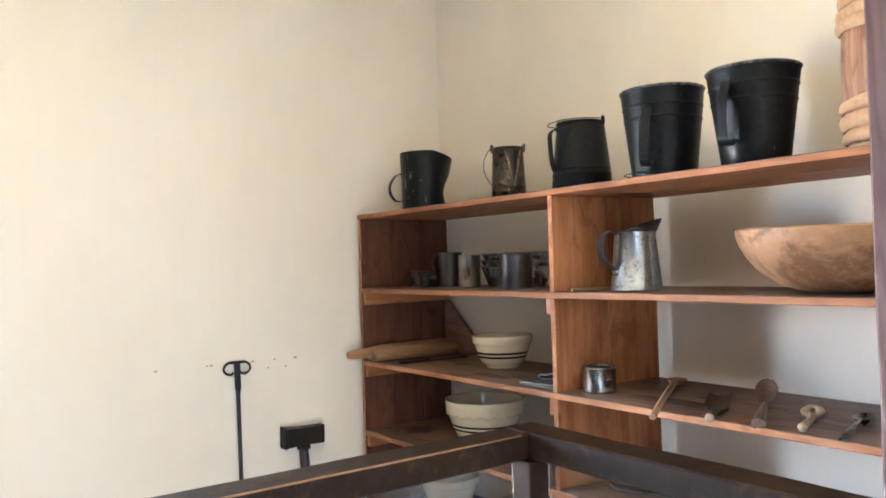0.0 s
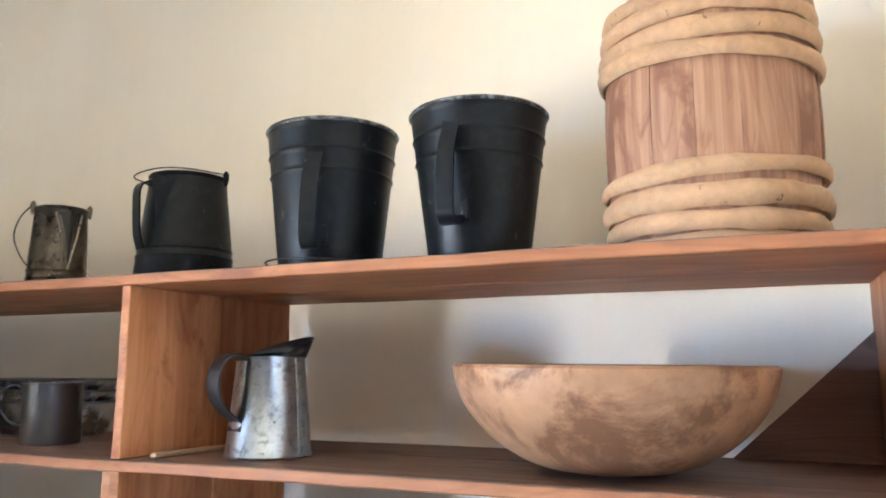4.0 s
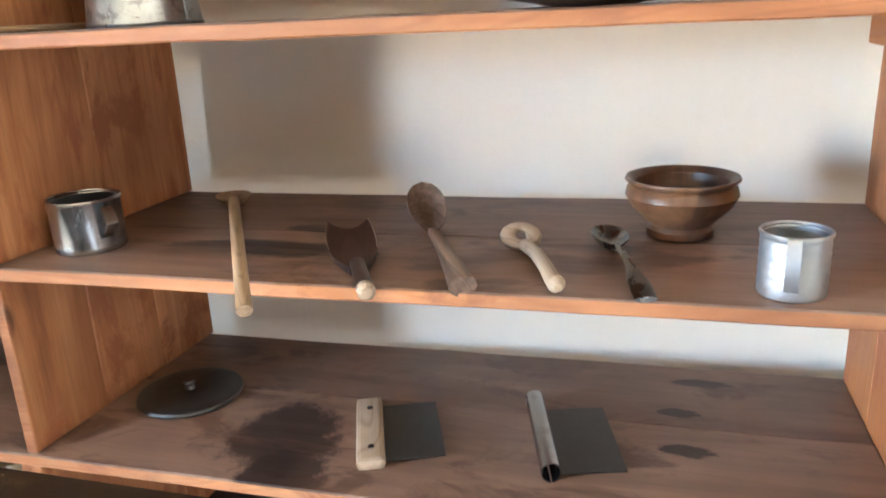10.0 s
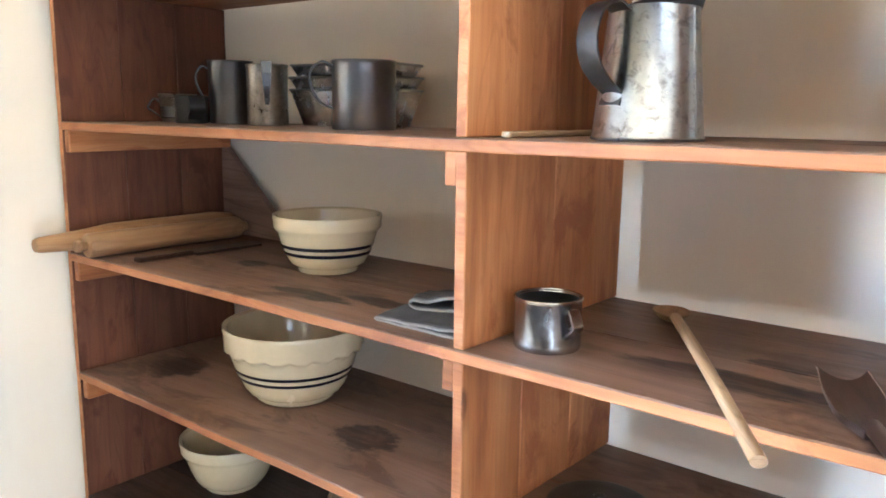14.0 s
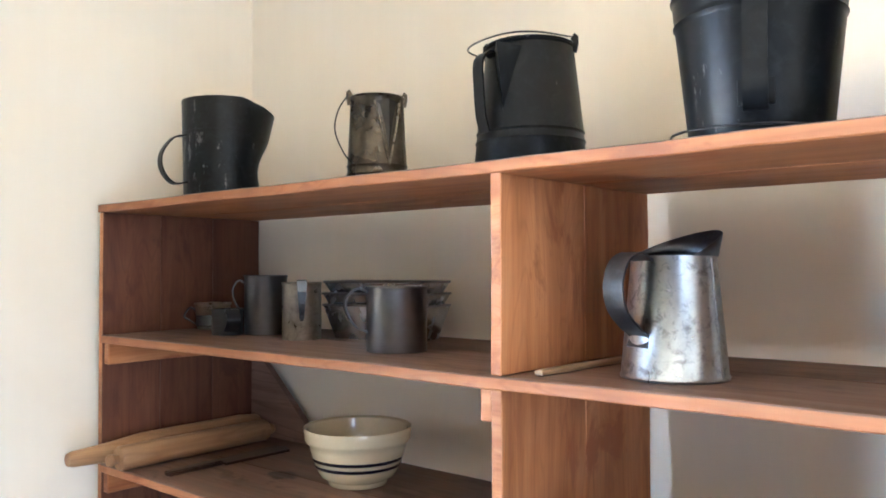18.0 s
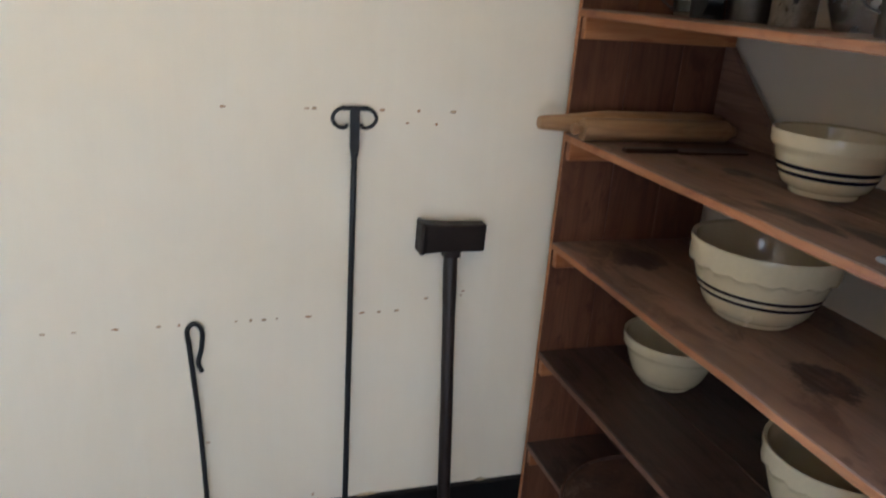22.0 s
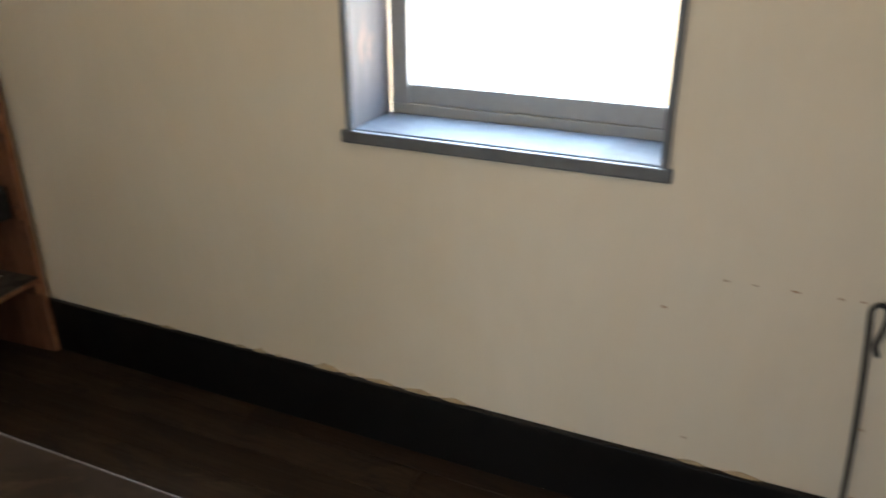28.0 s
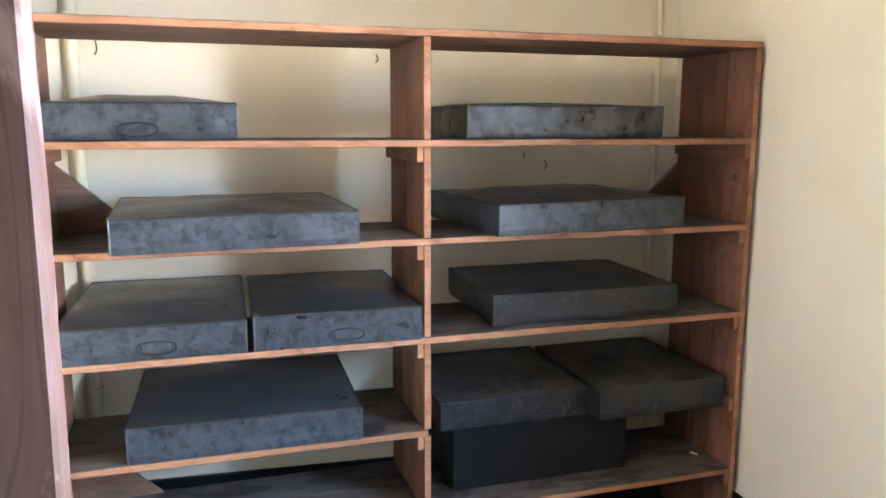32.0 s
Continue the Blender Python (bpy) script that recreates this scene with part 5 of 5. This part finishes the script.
def scrapers():
    # one with a wooden grip, one of rolled sheet
    s = thing("dough_scraper", pose(1.771, 1.246, S4, 0, 0, 21), "dough scraper with pale riveted wooden grip and dark blade", "scraper", "dough scrapers")
    part("blade", box(-0.073, 0.073, -0.097, -0.010, 0.004, 0.0055), GREYSTEEL, s)
    g = part("grip", box(-0.086, 0.086, -0.018, 0.020, 0.0, 0.016, 0.007), BLEACHED, s, "pale wooden grip")
    for x in (-0.052, 0.052):
        part("rivet", lathe([(0, 0.0155), (0.005, 0.0155), (0.004, 0.0172), (0, 0.0175)], 12, m=Matrix.Translation((x, 0.0, 0))), RUSTIRON, g)
    yaw = math.degrees(math.atan2(1.031 - 0.983, 1.895 - 1.716))
    s = thing("dough_scraper", pose(1.800, 1.008, S4, 0, 0, yaw), "bright sheet-metal dough scraper with rolled grip", "scraper", "dough scrapers")
    part("blade", box(-0.080, 0.080, -0.093, -0.006, 0.003, 0.0045), GREYSTEEL, s)
    pts = [(0.0145 * math.cos(a) + 0.002 * k * 0.1, 0.0145 * math.sin(a)) for k, a in enumerate(math.pi * 2 * i / 26 - 1.3 for i in range(25))]
    sect = pts + [(x * 0.88, y * 0.88) for x, y in reversed(pts)]
    part("grip", sweep([(-0.094, 0.006, 0.0150), (0.094, 0.006, 0.0150)], sect), STEEL, s, "hollow rolled steel grip", smooth=True)


scrapers()
griddle = thing("round_griddle", pose(1.826, 2.415, S6), "large round rusty iron plate overhanging the lowest shelf", "griddle")
part("plate", lathe([(0, 0), (0.228, 0), (0.228, 0.008), (0, 0.009)], 56), RUSTPAN, griddle, smooth=True)
part("rim", lathe([(0.2285, 0.0), (0.236, 0.002), (0.238, 0.008), (0.236, 0.016), (0.230, 0.017), (0.2285, 0.012), (0.2285, 0.0)], 56), RUSTPAN, griddle, "raised rusty rim", smooth=True)


# ---- tools against the wall ----
def rod(points, r, steps=4, sides=10, scales=None):
    return sweep(curve(points, steps), disc(r, sides))


def fire_shovels():
    a = thing("fire_shovel", pose(0.785, 2.70, 0), "small iron fire shovel with looped handle, leaning on the wall", "shovel", "iron hearth tools")
    top = Vector((0.772 - 0.785, 2.818 - 2.70, 0.735))
    foot = Vector((0.014, 0.092, 0.150))
    part("shaft", rod([foot, foot.lerp(top, 0.5), top + Vector((-0.008, 0, -0.03))], 0.0062), IRON, a, smooth=True)
    loop = [top + Vector(v) for v in ((-0.008, 0, -0.04), (-0.010, 0, -0.004), (0.006, -0.002, 0.012), (0.022, -0.003, -0.006), (0.020, -0.004, -0.050), (0.012, -0.006, -0.085), (0.020, -0.010, -0.108))]
    part("loop_handle", sweep(curve(loop, 6), disc(0.0056, 8), (0, 1, 0)), IRON, a, smooth=True)
    blade_pan(a, 0.066, 0.072, foot, SHOVELIRON, "iron blade whitened with ash")
    b = thing("fire_shovel", pose(1.140, 2.70, 0), "long iron oven shovel with a double-curl grip, leaning on the wall", "shovel", "iron hearth tools")
    top = Vector((1.133 - 1.140, 2.812 - 2.70, 1.250))
    foot = Vector((0.0, 0.092, 0.140))
    part("shaft", rod([foot, foot.lerp(top, 0.5), top + Vector((0.002, 0, -0.10))], 0.0072), IRON, b, smooth=True)
    neck = top + Vector((0.002, 0, -0.11))
    part("neck", sweep([neck, neck + Vector((0, 0, 0.02)), top], flat(0.021, 0.008), (0, 1, 0), scales=[0.7, 1, 1]), IRON, b)
    for s in (-1, 1):
        curl = [top + Vector((s * x * 0.88, 0, z * 0.9)) for x, z in ((0.0, -0.003), (0.030, 0.0), (0.050, -0.010), (0.056, -0.028), (0.044, -0.044), (0.026, -0.048), (0.016, -0.040))]
        part("grip_curl", sweep(curve(curl, 6), disc(0.0042, 8), (0, 1, 0)), IRON, b, smooth=True)
    part("grip_bar", rod([top + Vector((-0.03, 0, 0.0)), top, top + Vector((0.03, 0, 0.0))], 0.0052), IRON, b, smooth=True)
    blade_pan(b, 0.098, 0.106, foot, DARKSHOVEL, "black iron blade")


def blade_pan(parent, half_top, half_bot, foot, material, label):
    bm = bmesh.new()
    rows = 6
    g = []
    for i in range(rows + 1):
        u = i / rows
        w = half_top + (half_bot - half_top) * u
        y = foot.y * (1 - u) - 0.022 * u
        z = max(0.0022, foot.z * (1 - u))
        line = []
        for j in range(13):
            v = j / 6 - 1
            lip = 0.012 * max(0.0, abs(v) - 0.72) / 0.28 * (1 - 0.6 * u)
            line.append(bm.verts.new((foot.x * (1 - u) + v * w, y - lip * 0.8, z + lip * 0.4)))
        g.append(line)
    for i in range(rows):
        for j in range(12):
            bm.faces.new((g[i][j], g[i][j + 1], g[i + 1][j + 1], g[i + 1][j]))
    ob = part("blade", bm, material, parent, label, smooth=True)
    so = ob.modifiers.new("sheet", "SOLIDIFY")
    so.thickness, so.offset = 0.003, 0
    part("socket", sweep([foot + Vector((0, -0.008, -0.03)), foot + Vector((0, -0.003, 0.0)), foot + Vector((0, 0.001, 0.045))], disc(0.009, 10), scales=[0.6, 1.1, 0.8]), IRON, parent, smooth=True)


fire_shovels()


def maul():
    b = thing("maul", pose(1.386, 2.690, 0), "heavy dark iron-headed maul standing on its handle", "maul", "iron hearth tools")
    top = Vector((1.378 - 1.386, 2.795 - 2.690, 0.914))
    pts = [(0.004, 0, 0.0), (0.001, 0.03, 0.25), (-0.003, 0.063, 0.55), (-0.006, 0.082, 0.72), tuple(top), tuple(top + Vector((0, 0.004, 0.03)))]
    c = curve(pts, 5)
    part("handle", sweep(c, disc(0.0165, 14), (0, 1, 0), scales=[1.08 - 0.12 * min(1, k / 12) + (0.10 if 17 <= k <= 19 else 0) for k in range(len(c))]), BLACKHANDLE, b, "nearly black wooden handle", smooth=True)
    bm = bmesh.new()
    prof = [(-0.084, 0.025, 0.038), (-0.079, 0.029, 0.041), (-0.071, 0.025, 0.036), (-0.02, 0.023, 0.033), (0.03, 0.022, 0.033), (0.072, 0.019, 0.034), (0.082, 0.016, 0.034)]
    rings = []
    for x, hy, hz in prof:
        rings.append([bm.verts.new((x, y, z)) for y, z in ((-hy, -hz), (hy, -hz), (hy, hz), (-hy, hz))])
    for p, q in zip(rings, rings[1:]):
        for j in range(4):
            bm.faces.new((p[j], p[(j + 1) % 4], q[(j + 1) % 4], q[j]))
    bm.faces.new(rings[0])
    bm.faces.new(rings[-1])
    bmesh.ops.bevel(bm, geom=bm.edges[:], offset=0.003, segments=1, affect="EDGES", clamp_overlap=True)
    bmesh.ops.transform(bm, matrix=pose(top.x - 0.002, top.y - 0.006, top.z + 0.038, 0, 1, 0), verts=bm.verts)
    part("head", bm, RUSTIRON, b, "brown-black iron head")
    part("collar", sweep([top + Vector((0, -0.004, -0.014)), top + Vector((0, -0.002, 0.006))], flat(0.038, 0.036), (0, 1, 0)), RUSTIRON, b)


maul()
straw = thing("straw", pose(1.20, 2.655, 0.001, 0, 0, -6), "single dry straw on the floor", "straw")
part("stalk", sweep([(0, 0, 0.0015), (0.05, 0.002, 0.0025), (0.09, 0, 0.0015)], disc(0.0012, 5)), PALEWOOD, straw)


def wall_marks():
    """Rows of old nail scars and chips in the plaster."""
    rng = random.Random(11)
    spots = [(x, 0.738 + 0.012 * (x - 0.6)) for x in (0.46, 0.525, 0.61, 0.70, 0.745, 0.872, 0.905, 0.935, 0.965, 1.04, 1.172, 1.215, 1.26)]
    spots += [(x, 1.245) for x in (0.85, 1.03, 1.045, 1.20, 1.285, 1.37)] + [(1.33, 1.215), (1.26, 1.216), (1.335, 0.775), (1.432, 0.79), (1.427, 0.778), (0.80, 0.42), (0.33, 0.64), (0.42, 0.28), (1.06, 0.23), (0.82, 0.226)]
    for x, z in spots:
        bm = bmesh.new()
        w, h = rng.uniform(0.004, 0.010), rng.uniform(0.002, 0.0045)
        pts = [(x + w * math.cos(a) * rng.uniform(0.6, 1.2), z + h * math.sin(a) * rng.uniform(0.6, 1.3)) for a in (2 * math.pi * k / 8 for k in range(8))]
        c = bm.verts.new((x, NORTH - 0.0022, z))
        vs = [bm.verts.new((px, NORTH - 0.0006, pz)) for px, pz in pts]
        for k in range(8):
            bm.faces.new((c, vs[k], vs[(k + 1) % 8]))
        part("plaster_chip", bm, RED_CHIP if rng.random() < 0.5 else CHIP, bpy.data.objects["wall_north"])


wall_marks()


def west_wall_marks():
    """Old hooks and nail holes left in the wall behind the baking tins."""
    wall = bpy.data.objects["wall_west"]
    for y, z, L in ((0.583, 1.831, 0.05), (1.573, 1.813, 0.03), (2.257, 1.406, 0.035), (2.165, 1.446, 0.02)):
        pts = [(WEST + 0.001, y, z + L * 0.5), (WEST + 0.006, y + 0.004, z + L * 0.2), (WEST + 0.009, y + 0.006, z - L * 0.2), (WEST + 0.006, y - 0.003, z - L * 0.5)]
        part("hook", sweep(curve(pts, 4), disc(0.0022, 6), (0, 1, 0)), RUSTIRON, wall, smooth=True)


west_wall_marks()


# ---- baking tins ----
def baking_tin(m, L, D, h, label, handle=None, top=None, side=None, group="baking tins"):
    """A shallow sheet-metal tin with a slightly sagging lid; L along local x, D along y, the front at -y. handle: 'front' or 'side'."""
    b = thing("baking_tin", m, label, "tin", group)
    seed = L * 31 + D * 17 + h * 50
    crown = 0.012 + 0.012 * (0.5 + noise.noise(Vector((seed, 1.7, 0.3))))
    # the edge of the lid runs a little up and down, and the sides are knocked in and out
    sag = lambda x, y: 0.0026 * noise.noise(Vector((x * 7 + seed, y * 7, 0.5)))
    knock = lambda p, q: 0.0030 * noise.noise(Vector((p * 8 + seed, q * 14, 3.1)))
    bm = bmesh.new()
    n, k = 18, 12
    g = []
    for i in range(n + 1):
        row = []
        for j in range(k + 1):
            x, y = L * (i / n - 0.5), D * (j / k - 0.5)
            e = min(1, 3.0 * min(i, n - i) / n) * min(1, 3.0 * min(j, k - j) / k)
            z = h - 0.002 + sag(x, y) * (1 - e) + (crown + 0.006 * noise.noise(Vector((x * 5 + seed, y * 5, h * 50)))) * e ** 0.7
            row.append(bm.verts.new((x, y, z)))
        g.append(row)
    for i in range(n):
        for j in range(k):
            bm.faces.new((g[i][j], g[i + 1][j], g[i + 1][j + 1], g[i][j + 1]))
    part("lid", bm, top or BAKETIN_TOP, b, "dusty grey lid", smooth=True)
    bm = bmesh.new()
    around = [(-L / 2 + L * i / n, -D / 2, 0, -1) for i in range(n)] + [(L / 2, -D / 2 + D * i / k, 1, 0) for i in range(k)]
    around += [(L / 2 - L * i / n, D / 2, 0, 1) for i in range(n)] + [(-L / 2, D / 2 - D * i / k, -1, 0) for i in range(k)]
    rows = []
    for q in range(6):
        f = q / 5
        row = []
        for x, y, nx, ny in around:
            d = knock(x + y, f * h) * 4 * f * (1 - f) - (0.002 if q == 0 else 0)
            row.append(bm.verts.new((x + nx * d, y + ny * d, f * (h - 0.003 + sag(x, y)))))
        rows.append(row)
    for p, q in zip(rows, rows[1:]):
        for i in range(len(p)):
            bm.faces.new((p[i], p[(i + 1) % len(p)], q[(i + 1) % len(p)], q[i]))
    bm.faces.new(rows[0][::-1])
    part("body", bm, side or BAKETIN, b)
    part("lid_edge", sweep([(x, y, h - 0.003 + sag(x, y)) for x, y, nx, ny in around], disc(0.0034, 6), closed=True), BLACKBAKE, b, "dark rolled seam round the lid")
    for sx in (-1, 1):
        part("corner_seam", sweep([(sx * L / 2, -D / 2, 0.003), (sx * L / 2, -D / 2, h - 0.005)], disc(0.003, 6), (1, 0, 0)), side or BAKETIN, b)
    if handle is not None:
        hx, hz = handle
        pts = [(hx + 0.055 * math.cos(a) * (1 if abs(math.cos(a)) < 0.95 else 0.96), -D / 2 - 0.004, hz + 0.019 * math.sin(a)) for a in (2 * math.pi * q / 28 for q in range(28))]
        part("drop_handle", sweep(pts, disc(0.0028, 6), (0, 1, 0), closed=True), IRON, b, "wire drop handle", smooth=True)
        part("handle_plate", box(hx - 0.034, hx + 0.034, -D / 2 - 0.003, -D / 2 + 0.002, hz - 0.010, hz + 0.016, 0.001), side or BAKETIN, b)
    return b


def tins():
    B2, B3, B4, B5, B6 = (z + 0.0018 for z in B_LEVELS)
    up = B6 + 0.2325
    # front corner nearest the door (x, y), shelf, turn in degrees, length, depth, height
    rows = [
        (-1.723, 0.546, B2, 4.33, 0.530, 0.450, 0.103, "grey baking tin with wire drop handle and curled lid", (0.0, 0.028), None, None),
        (-1.586, 0.747, B3, 6.7, 0.665, 0.600, 0.100, "grey mottled baking tin pulled forward on the shelf", None, None, None),
        (-1.665, 0.571, B4, 2.8, 0.509, 0.680, 0.100, "grey baking tin with wire drop handle", (0.010, 0.034), None, None),
        (-1.692, 1.102, B4, 2.8, 0.500, 0.620, 0.106, "grey mottled baking tin with wire drop handle", (0.020, 0.034), None, None),
        (-1.680, 0.739, B5, 2.8, 0.675, 0.560, 0.106, "grey baking tin with bulged lid", None, None, None),
        (-1.816, 1.770, B2, 4.33, 0.697, 0.450, 0.105, "shiny dark baking tin at the back of the shelf", None, BLACKBAKE, SHINYBAKE),
        (-1.705, 1.843, B3, 10.0, 0.705, 0.560, 0.101, "grey baking tin set askew on the shelf", None, None, None),
        (-1.812, 1.861, B4, 3.0, 0.680, 0.520, 0.104, "dark grey baking tin set askew on the shelf", None, None, BLACKBAKE),
        (-1.874, 1.745, B6, 4.2, 0.660, 0.450, 0.230, "deep sooty black baking tin on the lowest shelf", None, SOOTBLACK, SOOTBLACK),
        (-1.848, 1.694, up, 4.2, 0.550, 0.540, 0.099, "dark baking tin with dusty lid stacked on another", (0.090, 0.018), DUSTLID, BLACKBAKE),
        (-1.817, 2.252, up, 4.4, 0.505, 0.550, 0.113, "sooty baking tin overhanging the shelf side", None, DUSTLID, BLACKBAKE),
    ]
    for x, y, z, turn, L, D, h, label, handle, top, side in rows:
        a = radians(90 + turn)
        ux, uy = math.cos(a), math.sin(a)
        baking_tin(pose(x + ux * L / 2 - uy * D / 2, y + uy * L / 2 + ux * D / 2, z, 0, 0, 90 + turn), L, D, h, label, handle, top, side)
    scrap = thing("paper_scrap", pose(-1.967, 2.718, B6 + 0.002, 0, 0, 30), "small white scrap of paper on the lowest shelf", "paper")
    part("sheet", outline([(-0.016, -0.007), (0.013, -0.009), (0.017, 0.005), (-0.012, 0.008)], 0.002), PAPER, scrap)


tins()


# ---- by the western shelves ----
def open_keg():
    m = pose(-1.25, 1.250, 0)
    b = thing("keg", m, "dark open-topped wooden keg with staves standing proud of its head", "barrel")
    h, rb, re = 0.55, 0.215, 0.192
    rad = lambda z: re + (rb - re) * (1 - ((z - h / 2) / (h / 2)) ** 2)
    n = 18
    for k in range(n):
        a0, a1 = 2 * math.pi * k / n + 0.006, 2 * math.pi * (k + 1) / n - 0.006
        bm = bmesh.new()
        rows, g = 8, []
        for i in range(rows + 1):
            z = h * i / rows
            g.append([[bm.verts.new(((rad(z) - t) * math.cos(a0 + (a1 - a0) * j / 3), (rad(z) - t) * math.sin(a0 + (a1 - a0) * j / 3), z)) for j in range(4)] for t in (0, 0.016)])
        for i in range(rows):
            for t in (0, 1):
                for j in range(3):
                    bm.faces.new((g[i][t][j], g[i][t][j + 1], g[i + 1][t][j + 1], g[i + 1][t][j]))
            for j in (0, 3):
                bm.faces.new((g[i][0][j], g[i + 1][0][j], g[i + 1][1][j], g[i][1][j]))
        for i in (0, rows):
            for j in range(3):
                bm.faces.new((g[i][0][j], g[i][0][j + 1], g[i][1][j + 1], g[i][1][j]))
        part("stave", bm, KEGWOOD, b, smooth=True)
    part("head", lathe([(0, 0.37), (re - 0.012, 0.37), (re - 0.012, 0.385), (0, 0.385)], 36), DARKWOOD, b, "brown wooden head set low inside")
    for z in (0.05, 0.14, 0.38, 0.48):
        rr = rad(z)
        part("hoop", lathe([(rr + 0.0005, z - 0.016), (rr + 0.003, z - 0.016), (rr + 0.003, z + 0.016), (rr + 0.0005, z + 0.016), (rr + 0.0005, z - 0.016)], 40), IRON, b, smooth=True)


open_keg()


def panel_holes():
    """Knot holes in the end panel of the western shelves."""
    unit = bpy.data.objects["shelf_unit.001"]
    for lx, z, r in ((0.075, 1.382, 0.011), (0.32, 1.700, 0.008), (0.18, 1.10, 0.006)):
        m = Matrix.Translation((lx, -2.8125, z)) @ Matrix.Rotation(radians(90), 4, "X") @ Matrix.Diagonal((1, 1.5, 1, 1))
        part("knot", lathe([(0, 0.0), (r, 0.0), (r * 0.8, 0.0012), (0, 0.0006)], 14, m=m @ Matrix.Rotation(radians(180), 4, "X")), BLACKHANDLE, unit, "dark knot hole")


panel_holes()


# ---- floor boards ----
def floor():
    f = structure("floor", box(WEST - 0.3, EAST + 0.3, SOUTH - OUT, NORTH + OUT, -0.06, -0.020), FLOORWOOD, "dark brown worn wooden floorboards", "floor")
    y, k = SOUTH - OUT + 0.002, 0
    rng = random.Random(8)
    while y < NORTH - 0.001:
        w = min(0.128, NORTH - y)
        cut = rng.uniform(-1.2, 1.2)
        for x0, x1 in ((WEST, cut - 0.001), (cut + 0.001, EAST)):
            part("floorboard", rough_box(x0, x1, y + 0.0012, y + w - 0.0012, -0.020, 0.0, 0, 0.0015, k, 0.0004), FLOORWOOD, f)
            k += 1
        y += w


floor()
